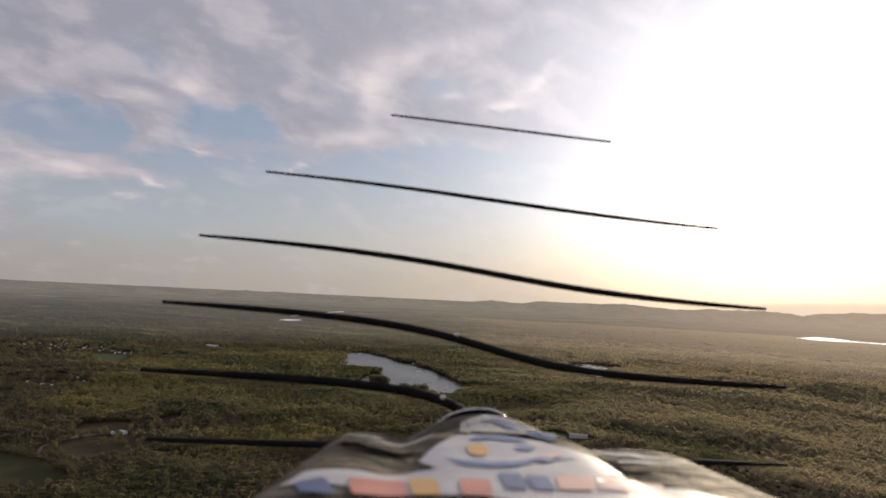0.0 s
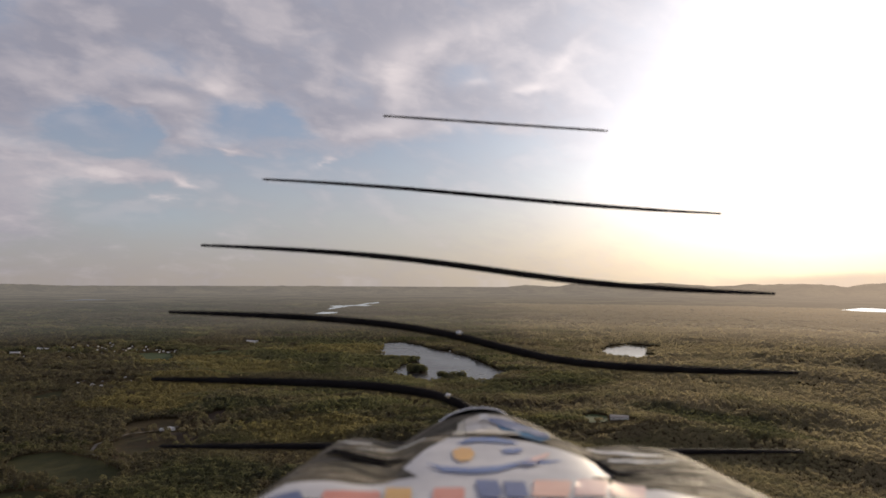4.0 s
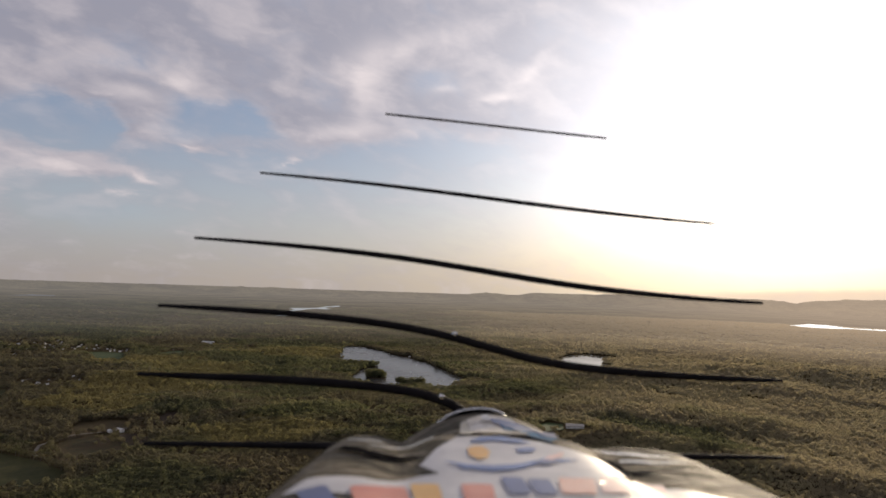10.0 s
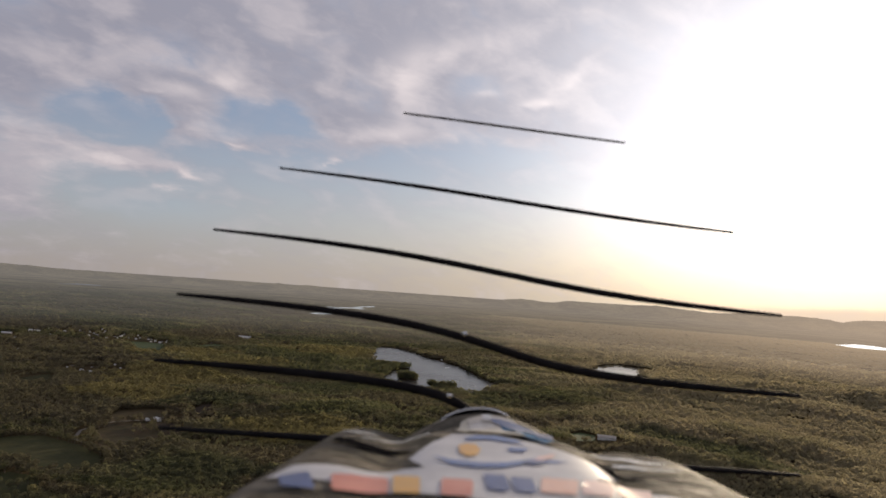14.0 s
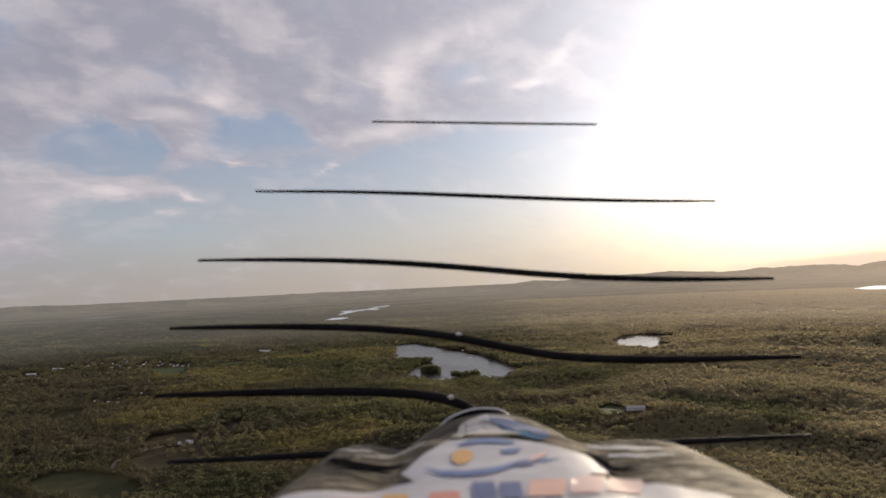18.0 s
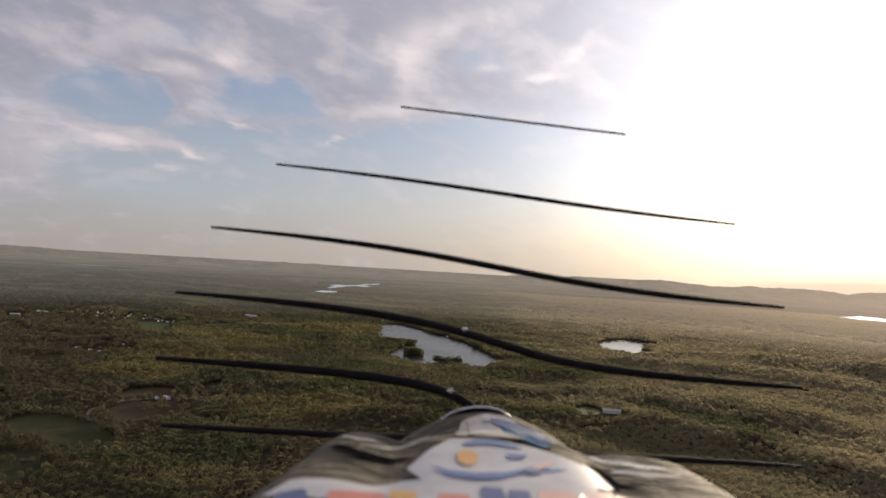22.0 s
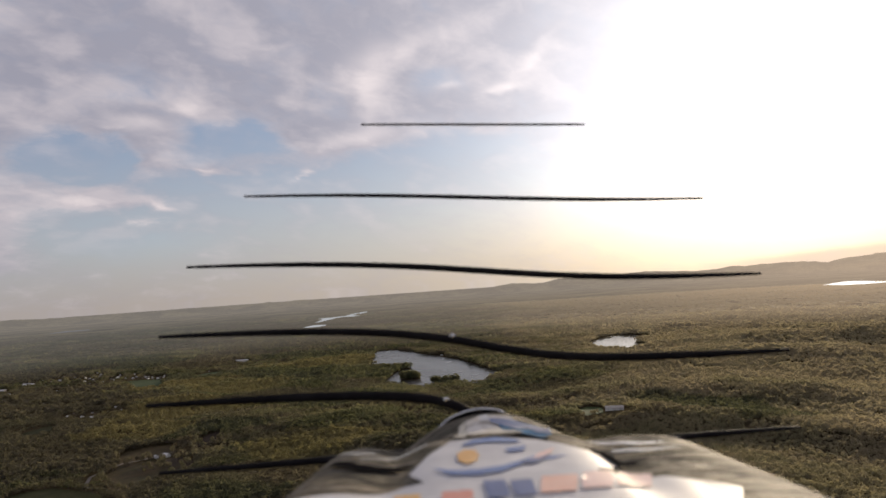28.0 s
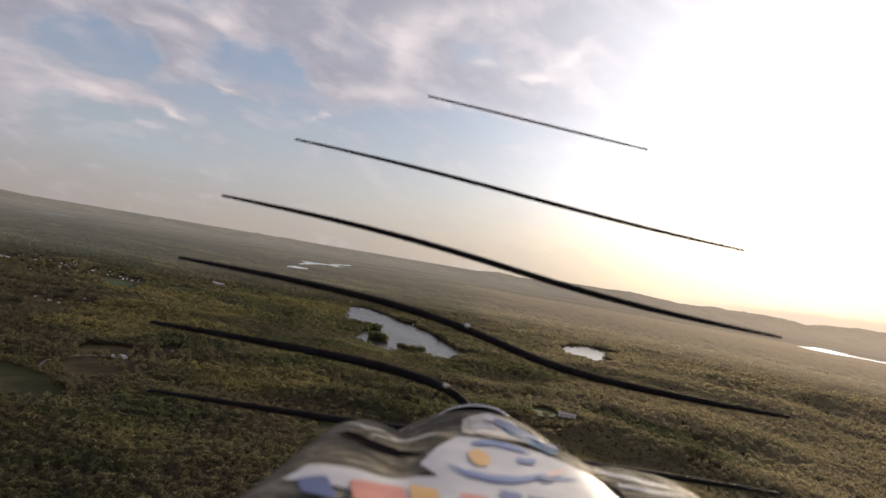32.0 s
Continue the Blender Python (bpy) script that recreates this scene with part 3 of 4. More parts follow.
for poly, label, lift, wet in ((LAKE, "grey calm lake with wooded shores and small islands", 1.2, WATER), (POND, "pale silver pond in the woods", 1.5, CALM), (BRIGHT, "distant lake with a painted white shine of the low sun", 11.0, SHINE),
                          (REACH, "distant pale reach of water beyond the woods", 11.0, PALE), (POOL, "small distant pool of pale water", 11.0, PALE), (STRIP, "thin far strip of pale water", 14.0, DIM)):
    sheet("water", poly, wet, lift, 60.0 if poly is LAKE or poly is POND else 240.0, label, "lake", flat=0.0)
for name, poly, mat, label in FIELDS:
    sheet(name, poly, mat, 0.6, 22.0, label, "field")

# ---- woods ----


def tuft(seed):
    """A rough eight-sided clump for far woods."""
    r = random.Random(seed)
    v = np.array([(1, 0, 0), (0, 1, 0), (-1, 0, 0), (0, -1, 0), (0, 0, 1), (0, 0, -1)], float) * np.array([[0.75 + 0.5 * r.random()] for _ in range(6)])
    return v, np.array([(0, 1, 4), (1, 2, 4), (2, 3, 4), (3, 0, 4), (1, 0, 5), (2, 1, 5), (3, 2, 5), (0, 3, 5)])


TUFTS = [tuft(60 + s) for s in range(6)]


def crown_mesh(seed, count):
    """A crown, unit size: about one wide and one high. One clump far off; else sprays of leaves over a lumpy dome, with gaps."""
    r = random.Random(seed)
    if count == 1:
        v, f = TUFTS[r.randrange(6)]
        return v * np.array((0.52, 0.52, 0.46)) + np.array((0, 0, 0.55)), f
    bumps = [(r.uniform(-1, 1), r.uniform(-1, 1), r.uniform(0, 1)) for _ in range(4)]
    size, loose = 1.25 / math.sqrt(count), 0.38 if count > 20 else 0.30 if count > 8 else 0.20
    vs, fs = [], []
    for i in range(count):
        t = math.tau * (i * 0.381966 + 0.05 * r.random())
        up = 1 - 1.25 * (i + 0.5) / count
        ring = math.sqrt(max(0.0, 1 - up * up))
        n = Vector((math.cos(t) * ring, math.sin(t) * ring, up))
        swell = 0.40 + 0.10 * max(n.dot(Vector(q).normalized()) for q in bumps) + r.uniform(-0.06, 0.05)
        c = Vector((n.x * swell, n.y * swell, 0.55 + n.z * swell * 0.85))
        face = (n + Vector((r.gauss(0, loose), r.gauss(0, loose), r.gauss(0.15, loose)))).normalized()
        a = face.orthogonal().normalized()
        a.rotate(Matrix.Rotation(r.uniform(0, math.tau), 3, face))
        b = face.cross(a)
        s = size * r.uniform(0.7, 1.25)
        k = len(vs)
        vs += [c + a * s * 0.6, c + b * s * 0.5 + face * s * 0.12, c - a * s * 0.6, c - b * s * 0.5 + face * s * 0.12]
        fs += [(k, k + 1, k + 2), (k, k + 2, k + 3)]
    return np.array([tuple(q) for q in vs]), np.array(fs)


def seeded_places(rng, lo, hi, gap, a0=-43.0, a1=43.0):
    """Jittered places over a sector of the plan."""
    xs = np.arange(-hi, hi, gap)
    gx, gy = np.meshgrid(xs, np.arange(lo * 0.68 if a0 > -90 else -hi, hi, gap))
    x = gx.ravel() + rng.uniform(-0.42, 0.42, gx.size) * gap
    y = gy.ravel() + rng.uniform(-0.42, 0.42, gx.size) * gap
    d, a = np.hypot(x, y), np.degrees(np.arctan2(x, y))
    ok = (d > lo) & (d < hi) & (a > a0) & (a < a1)
    return x[ok], y[ok]


BARE = list(LAKES) + [p for _, p, _, _ in FIELDS]


def wood(label, lo, hi, gap, clumps, width, seed, flat=1.0, mat=None, variants=8, a0=-43.0, a1=43.0):
    rng = np.random.default_rng(seed)
    x, y = seeded_places(rng, lo, hi, gap, a0, a1)
    ok = np.ones(x.shape, bool)
    for poly in BARE:
        ok &= ~inside(poly, x, y)
    for path in TRACKS:
        for (x0, y0), (x1, y1) in zip(path, path[1:]):
            t = np.clip(((x - x0) * (x1 - x0) + (y - y0) * (y1 - y0)) / ((x1 - x0) ** 2 + (y1 - y0) ** 2), 0, 1)
            ok &= np.hypot(x - x0 - t * (x1 - x0), y - y0 - t * (y1 - y0)) > 7.0
    for hx, hy, hr in YARDS:
        ok &= np.hypot(x - hx, y - hy) > hr
    ok &= rng.random(x.shape) > 0.04 + 0.55 * (rolls(x, y, 75.0, 21) > 0.62)
    x, y = x[ok], y[ok]
    wx, wy, wz, k = place(x, y)
    wide = width * rng.uniform(0.72, 1.25, x.size) * (1 + 0.30 * rolls(x, y, 95.0, 22)) * k
    tall = wide * rng.uniform(0.85, 1.2, x.size) * flat
    turn = rng.uniform(0, math.tau, x.size)
    kind = rng.integers(0, variants, x.size)
    vs, fs, n = [], [], 0
    for i in range(variants):
        v, f = crown_mesh(seed * 31 + i, clumps)
        m = kind == i
        c, s = np.cos(turn[m])[:, None], np.sin(turn[m])[:, None]
        px = (v[:, 0] * c - v[:, 1] * s) * wide[m][:, None] + wx[m][:, None]
        py = (v[:, 0] * s + v[:, 1] * c) * wide[m][:, None] + wy[m][:, None]
        pz = v[:, 2] * tall[m][:, None] + wz[m][:, None]
        count = int(m.sum())
        vs.append(np.stack([px, py, pz], -1).reshape(-1, 3))
        fs.append((f[None] + (np.arange(count) * len(v))[:, None, None]).reshape(-1, 3) + n)
        n += count * len(v)
    ob = mesh_object("woodland", np.concatenate(vs), np.concatenate(fs), mat or FOLIAGE, clumps == 1)
    tagged(ob, label, "woodland", kind="stuff")
    return ob


# tracks through the woods, and yards kept clear round the buildings
TRACKS = [outline(p) for p in (((-27.1, 1848), (-25.0, 1941), (-23.4, 2160)), ((-29.0, 1075), (-28.6, 1130), (-26.4, 1185), (-24.0, 1195), (-22.8, 1215)), ((-29.0, 1075), (-26.5, 1000), (-25.0, 1010)),
                               ((-29.9, 1780), (-27.1, 1848)), ((-29.5, 2700), (-26.0, 2580), (-23.2, 2460)))]
STREET_ENDS = [(-30.1, 2870), (-29.57, 2683), (-29.37, 2801), (-29.17, 2596), (-29.02, 2717), (-28.73, 2608), (-28.38, 2703), (-28.4, 2512), (-28.05, 2584), (-27.84, 2885), (-28.0, 2840), (-27.6, 2539), (-27.31, 2421), (-26.92, 2590), (-26.73, 2288), (-26.46, 2620), (-26.58, 2480), (-26.09, 2459), (-25.9, 2561)]
STREET = [(-25.43, 2525), (-25.09, 2570), (-24.28, 2530), (-24.32, 2455), (-24.0, 2490), (-23.64, 2430), (-23.47, 2478), (-23.2, 2445), (-30.6, 2301), (-30.6, 2415), (-28.1, 2460), (-26.9, 2480), (-29.9, 2560), (-30.3, 2690), (-25.1, 2560), (-30.9, 2760), (-26.3, 2690), (-25.3, 2660), (-27.7, 2740), (-28.6, 2380)]
OUTLYING = [(-7.35, 2310), (-5.70, 2100), (-0.48, 2337), (-34.71, 1261), (-27.45, 1721), (-26.65, 1776), (-26.0, 1798), (-26.32, 1722), (-28.4, 1703), (-28.96, 1724), (-29.9, 1764), (-28.3, 1756), (-27.9, 1832), (-32.2, 1900), (-31.5, 2050), (-33.5, 2480), (-35.0, 2550), (-32.8, 2390), (-31.2, 2620), (-22.2, 2520), (-21.4, 2590), (-33.2, 2140), (-35.5, 2020), (-19.8, 2480), (-12.8, 2380), (-34.2, 2250)]
FAR_HAMLET = [(-35.2, 6183), (-34.9, 7400), (-34.66, 6894), (-34.44, 6730), (-34.2, 6837)]
lots = random.Random(17)
BEHIND = [(a + lots.uniform(-0.75, 0.75), d + lots.uniform(-70, 70)) for a, d in (STREET_ENDS + STREET)[::2]]
VILLAGE = [polar(a, d) for a, d in STREET_ENDS + STREET + FAR_HAMLET + OUTLYING + BEHIND]
LONG = [polar(a, d) for a, d in ((-32.3, 2735), (-34.0, 2623), (-17.4, 2749), (-16.95, 2735))]
FARM, BARN, SHED = polar(-23.3, 1190), polar(-24.0, 1192), polar(13.8, 1168)
YARDS = [(x * (1 - s / 2500), y * (1 - s / 2500), 15.0) for x, y in VILLAGE for s in ((0, 24, 48, 72) if y > 1900 else (0, 18))] + [(x * (1 - s / 2700), y * (1 - s / 2700), 30.0) for x, y in LONG for s in (0, 40, 80)]
YARDS += [(*FARM, 24.0), (FARM[0] * 0.975, FARM[1] * 0.975, 20.0), (*BARN, 18.0), (BARN[0] * 0.98, BARN[1] * 0.98, 16.0), (*SHED, 34.0), (SHED[0] * 0.97, SHED[1] * 0.97, 26.0)]

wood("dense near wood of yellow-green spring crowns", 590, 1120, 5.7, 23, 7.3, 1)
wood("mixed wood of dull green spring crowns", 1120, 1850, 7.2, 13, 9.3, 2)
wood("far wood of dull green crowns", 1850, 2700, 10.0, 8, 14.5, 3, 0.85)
# the haze over the next two woods is emission in their material
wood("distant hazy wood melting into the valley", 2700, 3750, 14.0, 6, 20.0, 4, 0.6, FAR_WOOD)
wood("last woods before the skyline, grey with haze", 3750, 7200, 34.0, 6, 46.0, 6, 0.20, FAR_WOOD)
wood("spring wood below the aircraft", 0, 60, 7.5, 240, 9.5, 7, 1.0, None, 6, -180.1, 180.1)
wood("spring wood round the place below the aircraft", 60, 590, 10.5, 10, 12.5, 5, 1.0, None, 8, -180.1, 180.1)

# ---- things ----


def part(name, bm, mat, parent, label=""):
    me = bpy.data.meshes.new(name)
    bm.normal_update()
    bm.to_mesh(me)
    bm.free()
    me.materials.append(mat)
    ob = new(name, me)
    ob.parent = parent
    return tagged(ob, label)


def box(bm, x0, x1, y0, y1, z0, z1):
    v = [bm.verts.new((x, y, z)) for z in (z0, z1) for x, y in ((x0, y0), (x1, y0), (x1, y1), (x0, y1))]
    for f in ((3, 2, 1, 0), (4, 5, 6, 7), (0, 1, 5, 4), (1, 2, 6, 5), (2, 3, 7, 6), (3, 0, 4, 7)):
        bm.faces.new([v[i] for i in f])


def prism(bm, points, y0, y1):
    """A solid from an outline in x and z, run along y."""
    a = [bm.verts.new((x, y0, z)) for x, z in points]
    b = [bm.verts.new((x, y1, z)) for x, z in points]
    n = len(points)
    bm.faces.new(a)
    bm.faces.new(b[::-1])
    for i in range(n):
        bm.faces.new((a[i], b[i], b[(i + 1) % n], a[(i + 1) % n]))


def house(width, length, eaves, rise, wall, roof, label, chimney=True, windows=3):
    root = tagged(new("house"), label, "house", "houses of the village")
    w, l = width / 2, length / 2
    bm = bmesh.new()
    prism(bm, ((-w, -1.5), (w, -1.5), (w, eaves), (0, eaves + rise), (-w, eaves)), -l, l)
    part("wall", bm, wall, root)
    for s in (-1, 1):
        bm = bmesh.new()
        o, t = w + 0.5, 0.3
        drop = rise / w * 0.5
        prism(bm, ((0, eaves + rise + 0.02), (s * o, eaves - drop + 0.02), (s * o, eaves - drop + t), (0, eaves + rise + t)), -l - 0.5, l + 0.5)
        bmesh.ops.recalc_face_normals(bm, faces=bm.faces[:])
        part("roof_slope", bm, roof, root)
    if chimney:
        bm = bmesh.new()
        box(bm, w * 0.2, w * 0.2 + 0.8, l * 0.4, l * 0.4 + 0.8, eaves, eaves + rise + 1.2)
        part("chimney", bm, SLATE, root)
    for s in (-1, 1):
        for i in range(windows):
            bm = bmesh.new()
            y = -l + (i + 0.5) * length / windows
            box(bm, s * w - 0.04, s * w + 0.04, y - 0.6, y + 0.6, 1.0, 2.5)
            part("window", bm, PANE, root)
    bm = bmesh.new()
    box(bm, -0.55, 0.55, -l - 0.05, -l + 0.05, 0.0, 2.1)
    part("door", bm, SOIL, root)
    return root


def stand(x, y, turn=0.0, size=1.0):
    wx, wy, wz, k = (float(v) for v in place(x, y))
    return pose(wx, wy, wz, 0, 0, turn) @ Matrix.Scale(k * size, 4)


def settle(ob, m):
    ob.matrix_world = m
    return ob


def spread(ob, m):
    """A copy at m that keeps m's own scale."""
    got = copy_thing(ob, m)
    got.matrix_basis = m
    return got


r = random.Random(5)
kinds = [house(9, 13, 5.2, 3.2, PAINT, SLATE, "white gabled village house with a grey shingle roof"),
         house(8, 11, 3.4, 2.8, TAN, SLATE, "low tan village house with a grey shingle roof"),
         house(10, 16, 5.4, 3.0, PAINT, SHEET, "white village house with a pale metal roof")]
for i, (x, y) in enumerate(VILLAGE):
    m = stand(x, y, r.uniform(0, 180), r.uniform(0.36, 0.57))
    if i < 3:
        settle(kinds[i], m)
    else:
        spread(kinds[r.choice((0, 1, 2, 2)) if y > 1800 else r.choice((1, 2))], m)


def long_building(width, length, eaves, rise, wall, roof, label, bays):
    root = tagged(new("long_building"), label, "building")
    w, l = width / 2, length / 2
    bm = bmesh.new()
    prism(bm, ((-w, -2), (w, -2), (w, eaves), (0, eaves + rise), (-w, eaves)), -l, l)
    part("wall", bm, wall, root)
    for s in (-1, 1):
        bm = bmesh.new()
        prism(bm, ((0, eaves + rise + 0.05), (s * (w + 0.6), eaves - 0.15), (s * (w + 0.6), eaves + 0.2), (0, eaves + rise + 0.4)), -l - 0.5, l + 0.5)
        bmesh.ops.recalc_face_normals(bm, faces=bm.faces[:])
        part("roof_slope", bm, roof, root)
        for i in range(bays):
            bm = bmesh.new()
            y = -l + (i + 0.5) * length / bays
            box(bm, s * w - 0.05, s * w + 0.05, y - 0.7, y + 0.7, 1.2, 2.6)
            part("window", bm, PANE, root)
    return root


settle(long_building(16, 52, 5, 2.5, PAINT, SHEET, "long low white building near the village edge", 8), stand(*LONG[0], 70))
settle(long_building(12, 30, 5, 2.5, TAN, SHEET, "tan hall with a pale roof among the trees", 5), stand(*LONG[1], 100))
settle(long_building(12, 26, 5, 2.5, PAINT, SHEET, "small white hall in the far woods", 4), stand(*LONG[2], 80))
settle(long_building(12, 22, 5, 2.5, PAINT, SHEET, "white shed in the far woods", 4), stand(*LONG[3], 85))
settle(long_building(13, 30, 4.5, 3.0, PAINT, RUST, "long pale building with a weathered grey roof in a clearing", 3), stand(*SHED, 78))
settle(house(11, 20, 5.5, 4.0, PAINT, SHEET, "white farmhouse with a pale metal roof beside the fields", True, 5), stand(*FARM, 62, 0.62))
settle(house(7, 9, 3.2, 2.4, PAINT, SHEET, "small white outbuilding beside the farmhouse", False, 2), stand(*BARN, 40, 0.8))


def track(path, width, label):
    bm = bmesh.new()
    pts = []
    for (x0, y0), (x1, y1) in zip(path, path[1:]):
        n = max(2, int(math.hypot(x1 - x0, y1 - y0) / 12))
        pts += [(x0 + (x1 - x0) * i / n, y0 + (y1 - y0) * i / n) for i in range(n)]
    pts.append(path[-1])
    rows = []
    for i, (x, y) in enumerate(pts):
        x0, y0 = pts[max(i - 1, 0)]
        x1, y1 = pts[min(i + 1, len(pts) - 1)]
        l = math.hypot(x1 - x0, y1 - y0)
        nx, ny = -(y1 - y0) / l * width / 2, (x1 - x0) / l * width / 2
        row = []
        for s in (1, -1):
            a, b, c, k = (float(v) for v in place(x + s * nx, y + s * ny))
            row.append(bm.verts.new((a, b, c + 0.9)))
        rows.append(row)
    for p, q in zip(rows, rows[1:]):
        bm.faces.new((p[0], p[1], q[1], q[0]))
    me = bpy.data.meshes.new("road")
    bm.to_mesh(me)
    bm.free()
    me.materials.append(GRAVEL)
    tagged(new("road", me), label, "road", kind="structure")


for i, path in enumerate(TRACKS):
    track(path, 5.0, "pale narrow road winding through the woods")


def tree(seed, label):
    """A broadleaf tree about 12 m high: trunk, limbs, and a crown of loose clumps."""
    rr = random.Random(seed)
    root = tagged(new("tree"), label, "tree", "hedgerow and shore trees")
    bm = bmesh.new()
    def limb(a, b, r0, r1):
        a, b = Vector(a), Vector(b)
        side = (b - a).orthogonal().normalized()
        other = (b - a).cross(side).normalized()
        ring = []
        for p, q in ((a, r0), (b, r1)):
            ring.append([bm.verts.new(p + (side * math.cos(t) + other * math.sin(t)) * q) for t in (math.tau * i / 6 for i in range(6))])
        for i in range(6):
            bm.faces.new((ring[0][i], ring[0][(i + 1) % 6], ring[1][(i + 1) % 6], ring[1][i]))
        bm.faces.new(ring[1])
    limb((0, 0, -1.0), (0.2, 0.1, 5.0), 0.42, 0.26)
    tips = []
    for i in range(5):
        a = math.tau * (i + rr.random() * 0.5) / 5
        tip = (math.cos(a) * 2.7, math.sin(a) * 2.7, 7.0 + rr.random() * 2)
        limb((0.2, 0.1, 4.6), tip, 0.18, 0.06)
        tips.append(tip)
    part("trunk", bm, BARK, root)
    # loose sprays of leaves over a lumpy dome, and a second, lower dome to one side
    vs, fs, n = [], [], 0
    for q, (cx, cy, cz, wide, tall) in enumerate(((0.2, 0.1, 3.2, 7.6, 8.6), (rr.uniform(-1.6, 1.6), rr.uniform(-1.6, 1.6), 2.2, 6.4, 6.2))):
        v, f = crown_mesh(seed * 7 + q, 80 - 20 * q)
        vs.append(v * np.array((wide, wide, tall)) + np.array((cx, cy, cz)))
        fs.append(f + n)
        n += len(v)
    ob = mesh_object("crown", np.concatenate(vs), np.concatenate(fs), FOLIAGE_ONE)
    ob.parent = root
    return root


TREES = [tree(40 + i, t) for i, t in enumerate(("broad yellow-green tree in fresh spring leaf", "round dull green tree in spring leaf", "tall loose-crowned tree in new leaf", "leaning broadleaf tree in early leaf"))]
spots = []
for poly, gap in ((FIELD_A, 20), (FIELD_B, 15), (FIELD_D, 11), (FIELD_E, 14), (FIELD_G, 14), (FIELD_F, 14)):
    for (x0, y0), (x1, y1) in zip(poly, poly[1:] + poly[:1]):
        n = int(math.hypot(x1 - x0, y1 - y0) / gap)
        spots += [(x0 + (x1 - x0) * (i + r.random() * 0.8) / max(n, 1) + r.gauss(0, 2), y0 + (y1 - y0) * (i + r.random() * 0.8) / max(n, 1) + r.gauss(0, 2)) for i in range(n)]
hedges = [outline(q) for q in (((-34.5, 870), (-32.0, 860), (-30.0, 862)), ((-27.6, 1158), (-26.1, 1182), (-24.4, 1188)))]
for line in hedges:
    for (x0, y0), (x1, y1) in zip(line, line[1:]):
        n = int(math.hypot(x1 - x0, y1 - y0) / 9)
        spots += [(x0 + (x1 - x0) * (i + r.random()) / n + r.gauss(0, 2.5), y0 + (y1 - y0) * (i + r.random()) / n + r.gauss(0, 2.5)) for i in range(n)]
ISLE = polar(-3.3, 1800)
low_trees = len(spots)
for cx, cy, rx, ry, n in ((*ISLE, 25, 22, 40), (*polar(-3.75, 2050), 22, 16, 14), (*polar(-0.1, 1706), 42, 20, 26), (*polar(-5.0, 2040), 48, 50, 40), (*polar(-6.9, 2225), 28, 26, 18)):
    for i in range(n):
        a, q = r.uniform(0, math.tau), math.sqrt(r.random())
        spots.append((cx + math.cos(a) * rx * q, cy + math.sin(a) * ry * q))
for i, (x, y) in enumerate(spots):
    m = stand(x, y, r.uniform(0, 360), r.uniform(0.8, 1.3))
    if i >= low_trees:      # tall shore trees, boughs down to the water
        m = Matrix.Translation((0, 0, -5.0)) @ m @ Matrix.Scale(2.0 if i < low_trees + 40 else 1.6, 4)
    settle(TREES[i], m) if i < 4 else spread(TREES[r.randrange(4)], m)

# garden trees of the village, and a clump left standing beside the farmhouse
g = random.Random(61)
for x, y in VILLAGE[::2] + [polar(g.uniform(-24.6, -23.2), g.uniform(1095, 1160)) for _ in range(16)]:
    m = stand(x + g.uniform(8, 15) * g.choice((-1, 1)), y + g.uniform(-16, 4), g.uniform(0, 360), g.uniform(0.6, 1.0))
    spread(TREES[g.randrange(4)], m)

# the island's ground
bm = bmesh.new()
ring = [bm.verts.new((ISLE[0] + math.cos(math.tau * i / 24) * (29 + 3 * math.sin(i * 1.7)), ISLE[1] + math.sin(math.tau * i / 24) * (25 + 3 * math.cos(i * 2.1)), 0.4)) for i in range(24)]
top = [bm.verts.new((ISLE[0] + (v.co.x - ISLE[0]) * 0.9, ISLE[1] + (v.co.y - ISLE[1]) * 0.9, 2.2)) for v in ring]
bm.faces.new(top)
for i in range(24):
    bm.faces.new((ring[i], ring[(i + 1) % 24], top[(i + 1) % 24], top[i]))
me = bpy.data.meshes.new("island")
bm.to_mesh(me)
bm.free()
me.materials.append(GROUND)
tagged(new("island", me), "small wooded island in the grey lake", "island", kind="structure")


# ---- far hills ----


def ridge(points, near, label, base_el, colour_seed):
    """A range of hills on the skyline: (bearing, height of view in degrees)."""
    az = np.arange(points[0][0], points[-1][0] + 0.01, 0.12)
    top = np.interp(az, [p[0] for p in points], [p[1] for p in points])
    top = top + 0.05 * rolls(az * 60, az * 0, 75.0, colour_seed) + 0.025 * rolls(az * 60, az * 0, 24.0, colour_seed + 1)
    vs = []
    for j in range(9):
        t = j / 8
        d = near + 170.0 * t
        e = base_el + (top - base_el) * (t ** 0.8)
        e = e + (0.05 * rolls(az * 60, az * 0 + j * 30, 60.0, colour_seed + 2) if 0 < j < 8 else 0)
        a = np.radians(az)
        vs.append(np.stack([np.sin(a) * d, np.cos(a) * d, ALT + d * np.tan(np.radians(e))], -1))
    n = len(az)
    i = np.arange(8)[:, None] * n + np.arange(n - 1)[None, :]
    quads = np.stack([i, i + 1, i + n + 1, i + n], -1).reshape(-1, 4)
    ob = mesh_object("backdrop", np.concatenate(vs), quads, DISTANCE, True)
    tagged(ob, label, "hills", kind="structure")


ridge(((2.0, -0.95), (4.0, -0.55), (6.0, -0.30), (8.5, -0.42), (10.7, -0.20), (14, -0.22), (17, -0.08), (19, -0.18), (21.3, -0.32), (24, -0.15), (25.7, -0.10), (28.7, -0.10), (30.5, -0.34), (31.7, -0.06), (34, 0.10), (38, 0.25), (42, 0.1), (47, -0.8)), 4700, "long blue-brown wooded ridge on the skyline", -1.25, 31)
